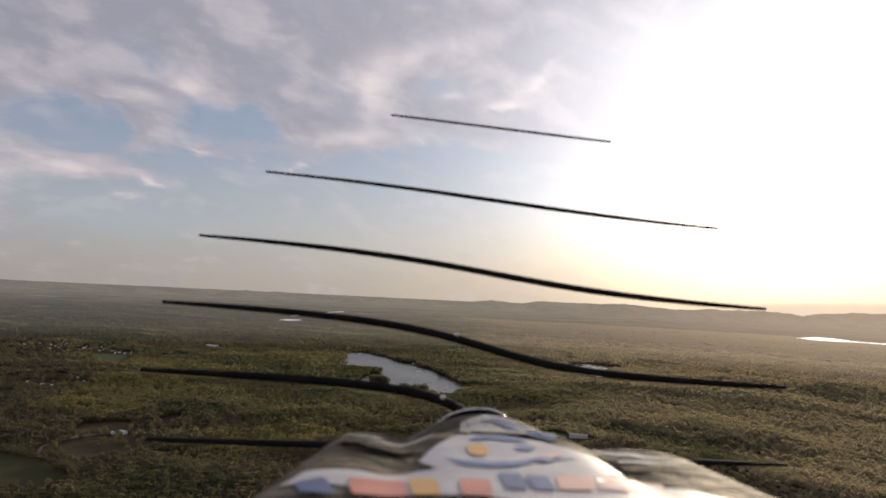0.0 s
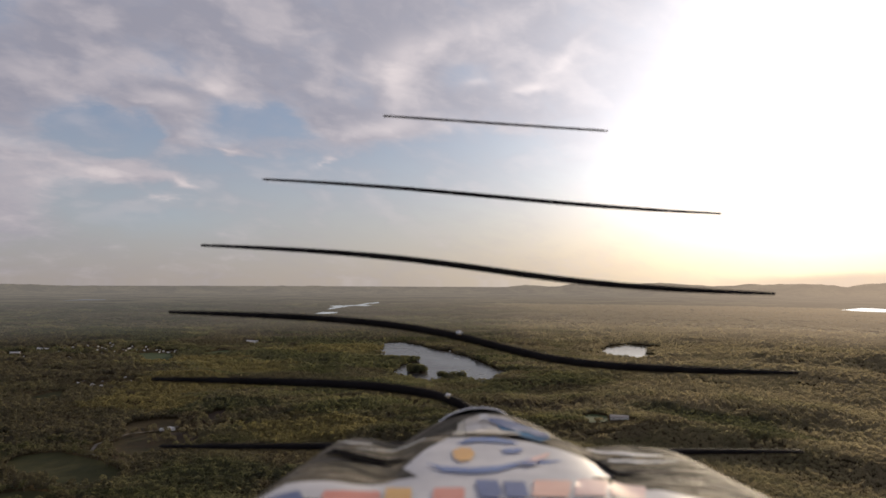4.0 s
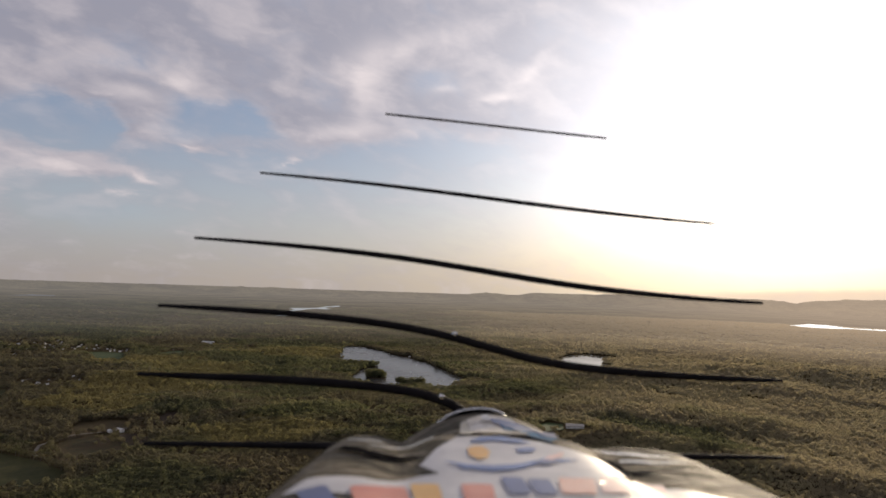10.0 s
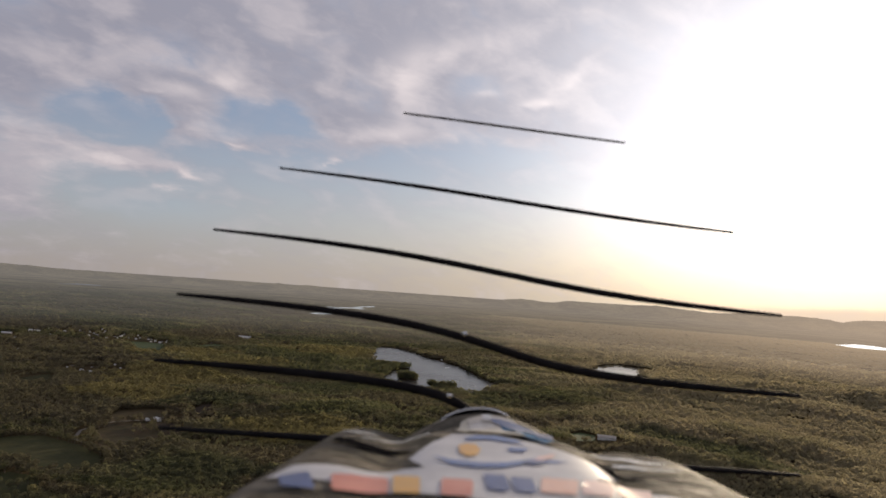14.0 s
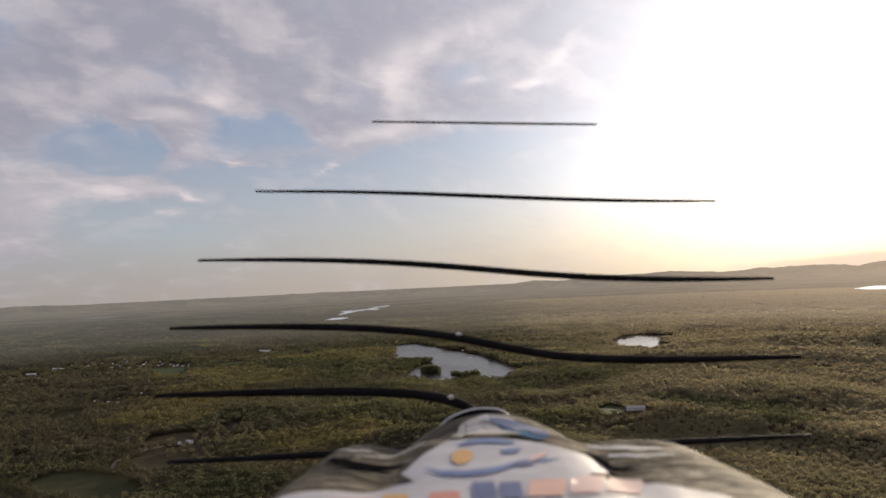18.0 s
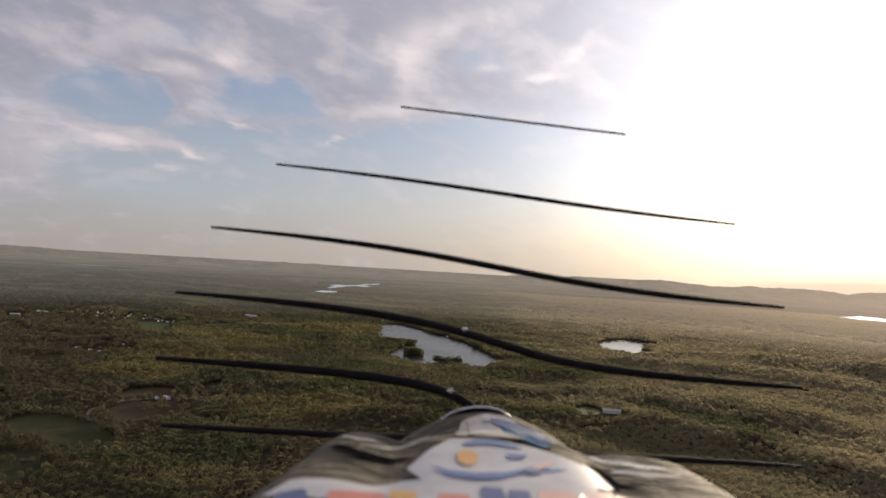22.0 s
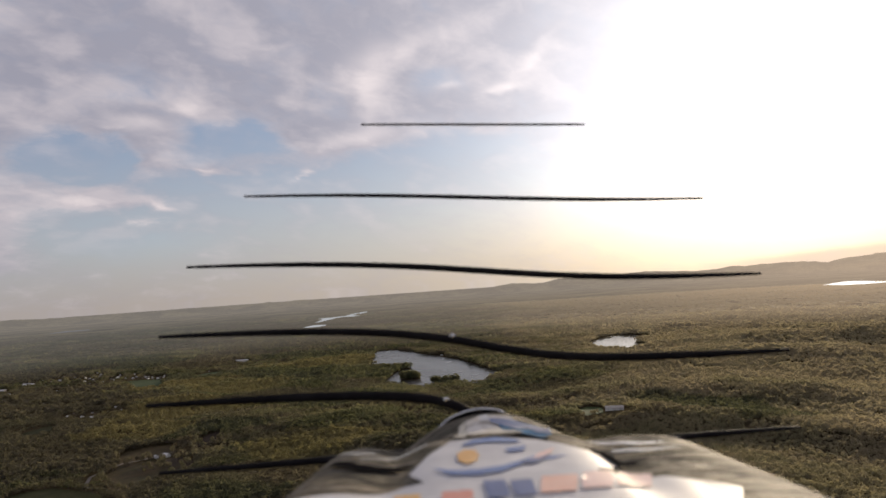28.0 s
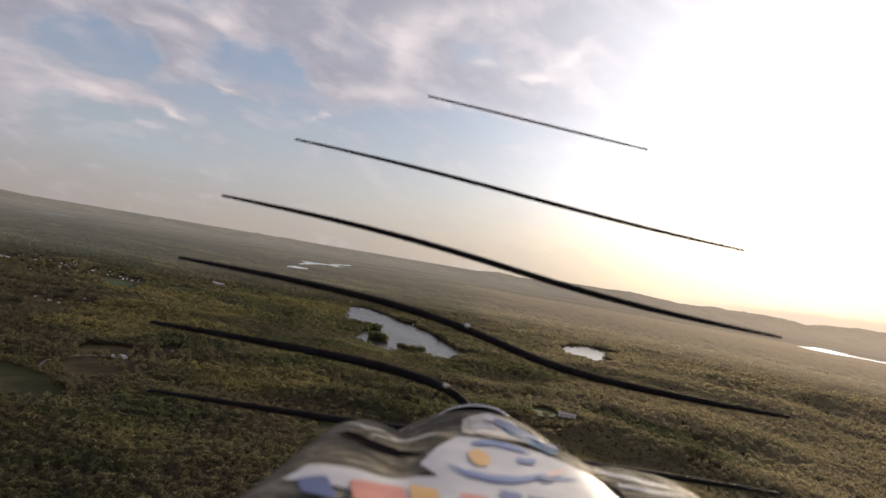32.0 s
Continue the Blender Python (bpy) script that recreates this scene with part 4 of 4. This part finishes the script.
ridge(((-47, -0.60), (-36, -0.42), (-30, -0.50), (-25, -0.58), (-18, -0.55), (-11, -0.5), (-5, -0.72), (0, -0.8), (3, -0.9)), 4720, "low hazy skyline of far wooded country", -0.9, 41)

# the plan counts heights from the valley floor; the aircraft flies ALT over it
for ob in [o for o in scene.objects if o.parent is None and o.type in ("MESH", "EMPTY")]:
    ob.location.z -= ALT

# ---- the model aircraft's nose, under the camera ----
MID = 0.0135


def deck(x, y):
    """Height of the cowling's skin under the camera's axis: x to the right, y ahead."""
    c = x - MID
    z0 = (-0.0405 if c < 0.02 else -0.0405 - 0.0022 * min((c - 0.02) / 0.015, 1.0)) - 0.0060 * min(max((y - 0.10) / 0.065, -1.0), 1.2)
    lip = max(y - 0.168, 0.0) / 0.020
    shoulder = z0 - 0.012 * abs(c / ((0.056 if c < 0 else 0.0650) - 0.13 * max(y - 0.115, 0.0))) ** 10 - 0.012 * lip ** 2 - 0.0022 * math.exp(-((abs(c) - 0.024) / 0.006) ** 2) * (1 - math.exp(-(y / 0.12) ** 6))
    nose = max(y - 0.196, 0.0) / 0.030
    hump = -0.0490 - 15.0 * c * c - 0.014 * nose ** 2.5
    k = 0.0022
    m = max(hump, shoulder)
    return m + k * math.log(math.exp((hump - m) / k) + math.exp((shoulder - m) / k)) - k * 0.69


def shell_material():
    m, N = material("silvered_plastic")
    p = N.put("ShaderNodeTexCoord").outputs["Object"]
    drawn = N.put("ShaderNodeMapping", ("Vector", p), Rotation=(0, 0, radians(-12)), Scale=(0.35, 1.6, 1.0)).outputs[0]
    wrinkle = N.noise(drawn, 95.0, 4.0, 0.6, 1.0)
    grime = N.noise(p, 240.0, 5.0, 0.65)
    # silvery streaks of sheen, painted into the base colour
    sheen_streak = N.step(N.noise(drawn, 160.0, 5.0, 0.65, 0.6), 0.44, 0.62)
    col = N.mix(sheen_streak, (0.088, 0.080, 0.062), (0.280, 0.250, 0.198))
    col = N.mix(N.math("MULTIPLY", N.step(grime, 0.45, 0.7), 0.5), col, (0.060, 0.052, 0.040))
    finish(N, col, N.math("MULTIPLY_ADD", wrinkle, 0.25, 0.52), wrinkle, 0.8, 0.007, Metallic=0.0, Specular_IOR_Level=0.03)
    return m


def gloss(name, a, b, rough=0.25, scale=90.0, metallic=0.0, spec=0.5):
    m, N = material(name)
    p = N.put("ShaderNodeTexCoord").outputs["Object"]
    n = N.noise(p, scale, 5.0, 0.6)
    finish(N, N.mix(N.step(n, 0.35, 0.68), a, b), rough, n, 0.08, 0.002, Metallic=metallic, Specular_IOR_Level=spec)
    return m


SHELL = shell_material()
DECAL = gloss("white_decal_film", (0.47, 0.47, 0.49), (0.58, 0.575, 0.585), 0.45, spec=0.25)
BLUE = gloss("blue_print", (0.06, 0.11, 0.30), (0.09, 0.16, 0.38), 0.3)
NAVY = gloss("navy_print", (0.03, 0.05, 0.17), (0.05, 0.08, 0.24), 0.3)
AMBER = gloss("amber_print", (0.62, 0.32, 0.05), (0.74, 0.42, 0.08), 0.3)
ORANGE = gloss("orange_print", (0.68, 0.36, 0.24), (0.74, 0.46, 0.34), 0.3)
RED = gloss("red_print", (0.50, 0.15, 0.09), (0.60, 0.22, 0.14), 0.3)
TEAL = gloss("teal_print", (0.015, 0.10, 0.22), (0.03, 0.15, 0.30), 0.6, spec=0.1)
BLACK = gloss("black_nylon", (0.006, 0.006, 0.007), (0.012, 0.012, 0.013), 0.8, spec=0.0)
NYLON = gloss("grey_black_nylon", (0.011, 0.010, 0.011), (0.017, 0.016, 0.017), 0.8, spec=0.03)
# lighter copy of the nylon, painted for the top blade's blurred, faint look
BLURRED = gloss("blurred_grey_nylon", (0.20, 0.19, 0.19), (0.27, 0.26, 0.26), 0.8, spec=0.03)
# pale film for the taped piece and for painted glints
TAPE_GLINT = gloss("tape_glint_film", (0.70, 0.68, 0.64), (0.86, 0.84, 0.80), 0.12, 60.0)
# dimmer copy, only for painted glints
DIM_GLINT = gloss("dim_glint_film", (0.42, 0.40, 0.35), (0.60, 0.57, 0.51), 0.12, 60.0)
STRAW = gloss("straw_print", (0.34, 0.30, 0.22), (0.44, 0.39, 0.29), 0.3)
CREAM = gloss("cream_film", (0.46, 0.42, 0.36), (0.70, 0.66, 0.60), 0.45, 160.0, 0.0, 0.2)
SALMON = gloss("salmon_print", (0.66, 0.42, 0.34), (0.70, 0.48, 0.42), 0.3)
STEEL = gloss("bright_steel", (0.55, 0.55, 0.55), (0.7, 0.7, 0.7), 0.2, 90.0, 1.0)

plane = tagged(new("model_aircraft"), "silver model aircraft nose with white printed decals, in flight", "model aircraft")
plane.matrix_world = MOUNT

bm = bmesh.new()
rows = []
for j in range(76):
    y = 0.035 + 0.195 * j / 75
    row = []
    for i in range(110):
        x = MID - 0.064 + 0.139 * i / 109
        row.append(bm.verts.new((x, y, max(deck(x, y), -0.115))))
    row = [bm.verts.new((row[0].co.x, y, -0.118))] + row + [bm.verts.new((row[-1].co.x, y, -0.118))]
    rows.append(row)
for p, q in zip(rows, rows[1:]):
    for i in range(len(p) - 1):
        bm.faces.new((p[i], p[i + 1], q[i + 1], q[i])).smooth = True
    bm.faces.new((p[0], q[0], q[-1], p[-1]))
bm.faces.new(rows[0][::-1])
bm.faces.new(rows[-1])
part("cowling", bm, SHELL, plane, "silver-grey glossy plastic cowling")


def decal(name, points, mat, lift, parent, label=""):
    """A film cut to an outline (x, y on the cowling) and laid on its skin."""
    bm = bmesh.new()
    bm.faces.new([bm.verts.new((x, y, 0)) for x, y in points])
    for axis in (0, 1):
        lo, hi = min(p[axis] for p in points), max(p[axis] for p in points)
        c = lo + 0.0015
        while c < hi:
            co, no = [0, 0, 0], [0, 0, 0]
            co[axis], no[axis] = c, 1
            bmesh.ops.bisect_plane(bm, geom=bm.verts[:] + bm.edges[:] + bm.faces[:], plane_co=co, plane_no=no)
            c += 0.0015
    bmesh.ops.triangulate(bm, faces=bm.faces[:])
    for v in bm.verts:
        v.co.z = deck(v.co.x, v.co.y) + lift
    bm.normal_update()
    if sum(f.normal.z for f in bm.faces) < 0:
        bmesh.ops.reverse_faces(bm, faces=bm.faces[:])
    for f in bm.faces:
        f.smooth = True
    return part(name, bm, mat, parent, label)


decal("decal_panel", ((-0.0071, 0.1404), (-0.0032, 0.1534), (0.0023, 0.1648), (0.0136, 0.1644), (0.0228, 0.1596), (0.0297, 0.1530), (0.0355, 0.1496), (0.0380, 0.1396), (0.0309, 0.1300), (0.0126, 0.1260), (-0.0026, 0.1274)), DECAL, 0.0003, plane)
decal("decal_band", ((-0.0285, 0.1256), (-0.0155, 0.1254), (-0.0074, 0.1308), (-0.0027, 0.1292), (0.0127, 0.1276), (0.0309, 0.1300), (0.0435, 0.1276), (0.0516, 0.1210), (0.0541, 0.1174), (0.0503, 0.1090), (0.0107, 0.1068), (-0.0313, 0.1160)), DECAL, 0.0003, plane)
decal("blue_arc", ((0.0046, 0.1578), (0.0079, 0.1630), (0.0135, 0.1632), (0.0180, 0.1596), (0.0196, 0.1562), (0.0157, 0.1570), (0.0104, 0.1588), (0.0069, 0.1574)), BLUE, 0.0006, plane)
decal("amber_dot", ((0.0036, 0.1496), (0.0054, 0.1528), (0.0076, 0.1520), (0.0086, 0.1468), (0.0075, 0.1410), (0.0055, 0.1392), (0.0038, 0.1424)), AMBER, 0.0006, plane)
decal("blue_arc", ((-0.0023, 0.1394), (0.0019, 0.1352), (0.0076, 0.1338), (0.0135, 0.1356), (0.0181, 0.1396), (0.0218, 0.1438), (0.0170, 0.1356), (0.0125, 0.1310), (0.0073, 0.1294), (0.0018, 0.1314)), BLUE, 0.0006, plane)
decal("salmon_dash", ((0.0179, 0.1376), (0.0212, 0.1438), (0.0257, 0.1488), (0.0239, 0.1430), (0.0204, 0.1386)), SALMON, 0.0006, plane)
decal("blue_tail", ((0.0204, 0.1426), (0.0232, 0.1414), (0.0276, 0.1422), (0.0240, 0.1390), (0.0204, 0.1386)), BLUE, 0.00045, plane)
decal("blue_dash", ((0.0148, 0.1510), (0.0198, 0.1520), (0.0188, 0.1478), (0.0153, 0.1466)), BLUE, 0.0006, plane)
decal("dark_dash", ((0.0167, 0.1380), (0.0205, 0.1396), (0.0223, 0.1378), (0.0187, 0.1352)), NAVY, 0.0007, plane)
decal("cream_panel", ((0.0070, 0.1944), (0.0109, 0.1976), (0.0163, 0.1976), (0.0203, 0.1966), (0.0226, 0.1904), (0.0221, 0.1690), (0.0169, 0.1694), (0.0112, 0.1718), (0.0070, 0.1684)), CREAM, 0.0005, plane)
decal("straw_patch", ((0.0032, 0.1680), (0.0050, 0.1918), (0.0069, 0.1946), (0.0068, 0.1684), (0.0057, 0.1660)), STRAW, 0.0005, plane)
decal("straw_line", ((0.0075, 0.1670), (0.0126, 0.1702), (0.0197, 0.1684), (0.0211, 0.1660), (0.0137, 0.1658)), STRAW, 0.0008, plane)
decal("dark_stripe", ((0.0136, 0.1926), (0.0159, 0.1928), (0.0239, 0.1906), (0.0293, 0.1910), (0.0277, 0.1644), (0.0243, 0.1652), (0.0190, 0.1824), (0.0142, 0.1876)), NAVY, 0.0009, plane)
decal("teal_stripe", ((0.0155, 0.1878), (0.0195, 0.1872), (0.0259, 0.1708), (0.0279, 0.1638), (0.0248, 0.1594), (0.0201, 0.1656), (0.0165, 0.1808)), TEAL, 0.0007, plane)
decal("tape_strip", ((0.0111, 0.1960), (0.0136, 0.1970), (0.0137, 0.1900), (0.0111, 0.1898)), TAPE_GLINT, 0.0010, plane)
# the next four strips paint glints along the shoulders' wrinkles
decal("tape_strip", ((0.0369, 0.1642), (0.0415, 0.1602), (0.0466, 0.1564), (0.0533, 0.1564), (0.0528, 0.1554), (0.0459, 0.1544), (0.0411, 0.1586), (0.0365, 0.1624)), TAPE_GLINT, 0.0009, plane)
decal("tape_strip", ((0.0399, 0.1532), (0.0458, 0.1490), (0.0549, 0.1508), (0.0545, 0.1500), (0.0450, 0.1470), (0.0392, 0.1514)), DIM_GLINT, 0.0009, plane)
decal("tape_strip", ((-0.0250, 0.1626), (-0.0199, 0.1586), (-0.0161, 0.1600), (-0.0160, 0.1592), (-0.0200, 0.1574), (-0.0248, 0.1614)), DIM_GLINT, 0.0009, plane)
decal("tape_strip", ((-0.0190, 0.1528), (-0.0141, 0.1562), (-0.0076, 0.1622), (-0.0036, 0.1654), (-0.0034, 0.1644), (-0.0074, 0.1610), (-0.0139, 0.1554), (-0.0188, 0.1520)), DIM_GLINT, 0.0009, plane)
# black streaks on the skin; the left one paints in the blade's dark image
decal("dark_seam", ((0.0356, 0.1486), (0.0380, 0.1434), (0.0431, 0.1368), (0.0370, 0.1382)), BLACK, 0.0007, plane)
decal("dark_seam", ((-0.0245, 0.1546), (-0.0184, 0.1488), (-0.0083, 0.1504), (-0.0058, 0.1474), (-0.0084, 0.1472), (-0.0177, 0.1430), (-0.0264, 0.1506)), BLACK, 0.0006, plane)
decal("dark_seam", ((0.0328, 0.1548), (0.0368, 0.1540), (0.0387, 0.1480), (0.0383, 0.1416), (0.0375, 0.1424), (0.0355, 0.1496)), BLACK, 0.0006, plane)
decal("printed_bar", ((-0.0219, 0.1118), (-0.0206, 0.1074), (-0.0206, 0.1068), (-0.0210, 0.1068), (-0.0258, 0.1080), (-0.0263, 0.1084), (-0.0267, 0.1090), (-0.0287, 0.1152), (-0.0245, 0.1180), (-0.0239, 0.1176), (-0.0235, 0.1170)), NAVY, 0.0006, plane)
decal("printed_bar", ((-0.0091, 0.1156), (-0.0088, 0.1102), (-0.0091, 0.1098), (-0.0098, 0.1098), (-0.0169, 0.1078), (-0.0176, 0.1078), (-0.0180, 0.1082), (-0.0188, 0.1124), (-0.0195, 0.1172), (-0.0193, 0.1178), (-0.0186, 0.1182), (-0.0109, 0.1224), (-0.0101, 0.1220), (-0.0097, 0.1214)), RED, 0.0006, plane)
decal("printed_bar", ((-0.0035, 0.1142), (-0.0034, 0.1092), (-0.0035, 0.1088), (-0.0039, 0.1088), (-0.0075, 0.1104), (-0.0078, 0.1108), (-0.0080, 0.1114), (-0.0085, 0.1172), (-0.0089, 0.1236), (-0.0088, 0.1242), (-0.0084, 0.1242), (-0.0043, 0.1210), (-0.0039, 0.1206), (-0.0038, 0.1198)), AMBER, 0.0006, plane)
decal("printed_bar", ((0.0057, 0.1136), (0.0054, 0.1090), (0.0052, 0.1086), (0.0048, 0.1084), (0.0008, 0.1084), (0.0004, 0.1088), (0.0002, 0.1092), (0.0002, 0.1138), (0.0003, 0.1190), (0.0004, 0.1194), (0.0008, 0.1196), (0.0053, 0.1194), (0.0057, 0.1192), (0.0059, 0.1186)), RED, 0.0006, plane)
decal("printed_bar", ((0.0123, 0.1188), (0.0122, 0.1140), (0.0121, 0.1136), (0.0119, 0.1134), (0.0088, 0.1134), (0.0085, 0.1136), (0.0084, 0.1140), (0.0082, 0.1188), (0.0080, 0.1240), (0.0081, 0.1246), (0.0084, 0.1248), (0.0117, 0.1246), (0.0121, 0.1244), (0.0122, 0.1238)), NAVY, 0.0006, plane)
decal("printed_bar", ((0.0171, 0.1184), (0.0170, 0.1140), (0.0168, 0.1136), (0.0165, 0.1134), (0.0135, 0.1134), (0.0132, 0.1136), (0.0131, 0.1140), (0.0130, 0.1184), (0.0131, 0.1232), (0.0132, 0.1236), (0.0135, 0.1238), (0.0168, 0.1238), (0.0171, 0.1236), (0.0172, 0.1232)), NAVY, 0.0006, plane)
decal("printed_bar", ((0.0251, 0.1194), (0.0240, 0.1148), (0.0238, 0.1144), (0.0233, 0.1142), (0.0182, 0.1140), (0.0177, 0.1142), (0.0176, 0.1146), (0.0183, 0.1192), (0.0191, 0.1240), (0.0193, 0.1246), (0.0199, 0.1248), (0.0255, 0.1250), (0.0260, 0.1250), (0.0261, 0.1244)), ORANGE, 0.0006, plane)
decal("printed_bar", ((0.0325, 0.1228), (0.0309, 0.1168), (0.0306, 0.1162), (0.0301, 0.1158), (0.0255, 0.1150), (0.0252, 0.1152), (0.0251, 0.1156), (0.0260, 0.1200), (0.0272, 0.1250), (0.0275, 0.1256), (0.0280, 0.1260), (0.0338, 0.1300), (0.0343, 0.1304), (0.0343, 0.1298)), SALMON, 0.0006, plane)
decal("printed_bar", ((0.0402, 0.1248), (0.0388, 0.1208), (0.0385, 0.1204), (0.0380, 0.1202), (0.0324, 0.1176), (0.0319, 0.1174), (0.0319, 0.1178), (0.0333, 0.1234), (0.0352, 0.1302), (0.0357, 0.1312), (0.0364, 0.1318), (0.0411, 0.1300), (0.0414, 0.1294), (0.0414, 0.1288)), SALMON, 0.0006, plane)


# ring standing proud round the cowling's mouth, over a plate blackened for shade
ARC = ((-0.0021, -0.0555), (0.0, -0.0536), (0.0028, -0.0518), (0.0072, -0.0503), (0.0116, -0.0497), (0.0160, -0.0501), (0.0192, -0.0514), (0.0213, -0.0535))
bm = bmesh.new()
prism(bm, list(ARC) + [(0.0213, -0.060), (-0.0021, -0.060)], 0.2052, 0.2062)
bmesh.ops.recalc_face_normals(bm, faces=bm.faces[:])
part("cowl_mouth", bm, BLACK, plane, "black plate filling the dark gap behind the bright ring")
bm = bmesh.new()
rings = []
for i in range(43):
    t = i / 42 * (len(ARC) - 1)
    j = min(int(t), len(ARC) - 2)
    q = [ARC[min(max(j + o, 0), len(ARC) - 1)] for o in (-1, 0, 1, 2)]
    u = t - j
    x, z = (0.5 * (2 * q[1][k] + (q[2][k] - q[0][k]) * u + (2 * q[0][k] - 5 * q[1][k] + 4 * q[2][k] - q[3][k]) * u * u + (3 * q[1][k] - q[0][k] - 3 * q[2][k] + q[3][k]) * u ** 3) for k in (0, 1))
    rings.append([bm.verts.new((x, 0.2047 + 0.0006 * math.cos(a), z + 0.00042 * math.sin(a))) for a in (math.tau * n / 8 for n in range(8))])
for p, q in zip(rings, rings[1:]):
    for n in range(8):
        bm.faces.new((p[n], p[(n + 1) % 8], q[(n + 1) % 8], q[n])).smooth = True
bm.faces.new(rings[0])
bm.faces.new(rings[-1][::-1])
bmesh.ops.recalc_face_normals(bm, faces=bm.faces[:])
part("cowl_ring", bm, STEEL, plane, "bright metal ring round the cowling's mouth")


HUB, REACH, FALL = Vector((0.0105, 0.245, -0.0700)), 0.1240, 0.0271     # hub; blade length; drop of the shutter's line in half a turn


def blade_line(high):
    """A blade as the line-by-line shutter catches it: it falls across while it turns. high: where it stands upright, over the hub."""
    run = []
    for i in range(1, 720):
        turn = math.pi * (1 - i / 720)
        up = high + FALL * (turn / math.pi - 0.5)
        x = up / math.tan(turn)
        if math.hypot(x, up) < REACH:
            run.append(Vector((x, up)))
    # even steps along the line
    length = [0.0]
    for p, q in zip(run, run[1:]):
        length.append(length[-1] + (q - p).length)
    line, j = [], 0
    for i in range(57):
        want = length[-1] * i / 56
        while j < len(run) - 2 and length[j + 1] < want:
            j += 1
        f = (want - length[j]) / max(length[j + 1] - length[j], 1e-9)
        line.append(run[j].lerp(run[j + 1], min(f, 1.0)))
    return line


def blade(line, root, mat):
    """A slim black blade, oval in section, thinning towards its tips."""
    bm = bmesh.new()
    rings = []
    for i, p in enumerate(line):
        along = (line[min(i + 1, len(line) - 1)] - line[max(i - 1, 0)]).normalized()
        side = Vector((-along.y, along.x))
        out = p.length / REACH
        half = 0.5 * (0.0038 - 0.020 * max(p.y, 0.0)) * (1 - 0.60 * out ** 3) * (1.0 if p.y > 0 else 0.65)
        ring = []
        for k in range(10):
            a = math.tau * k / 10
            q = p + side * half * math.cos(a)
            ring.append(bm.verts.new((q.x, 0.0032 * (1 - 0.6 * out) * math.sin(a), q.y)))
        rings.append(ring)
    for p, q in zip(rings, rings[1:]):
        for k in range(10):
            bm.faces.new((p[k], p[(k + 1) % 10], q[(k + 1) % 10], q[k])).smooth = True
    bm.faces.new(rings[0])
    bm.faces.new(rings[-1][::-1])
    bmesh.ops.recalc_face_normals(bm, faces=bm.faces[:])
    return part("blade", bm, mat, root, "slim black propeller blade with tapered tips" if mat is NYLON else "slim grey propeller blade with tapered tips")


def propeller():
    root = new("propeller")
    root.parent = plane
    root.matrix_basis = Matrix.Translation(HUB)
    for n in range(-1, 5):
        high = 0.0086 + FALL * n
        line = blade_line(high)
        if n == -1:
            line = [p for p in line if p.x > 0.02]
        b = blade(line, root, NYLON if n < 4 else BLURRED)
        if n in (0, 1):
            # a steel bead added for the glint on the upper edge, near the root
            p = min(line, key=lambda q: abs(q.x + 0.0045 + 0.0024 * (2 - n)))
            bm = bmesh.new()
            bmesh.ops.create_uvsphere(bm, u_segments=10, v_segments=6, radius=0.0009, matrix=Matrix.Translation((p.x, -0.0026, p.y + 0.0018)) @ Matrix.Diagonal((1.4, 0.6, 1.0, 1.0)))
            part("fleck", bm, STEEL, b, "steel bead put in for a glint on the blade's upper edge")
    bm = bmesh.new()
    bmesh.ops.create_cone(bm, cap_ends=True, segments=24, radius1=0.0035, radius2=0.0035, depth=0.010, matrix=pose(0, 0, 0, 90, 0, 0))
    part("hub", bm, BLACK, root)
    bm = bmesh.new()
    bmesh.ops.create_cone(bm, cap_ends=True, segments=6, radius1=0.0028, radius2=0.0028, depth=0.006, matrix=pose(0, 0.008, 0, 90, 0, 0))
    part("nut", bm, STEEL, root, "bright steel hexagon nut")
    bm = bmesh.new()
    bmesh.ops.create_cone(bm, cap_ends=True, segments=12, radius1=0.0016, radius2=0.0016, depth=0.034, matrix=pose(0, -0.014, 0, 90, 0, 0))
    part("shaft", bm, STEEL, root, "steel motor shaft")


propeller()
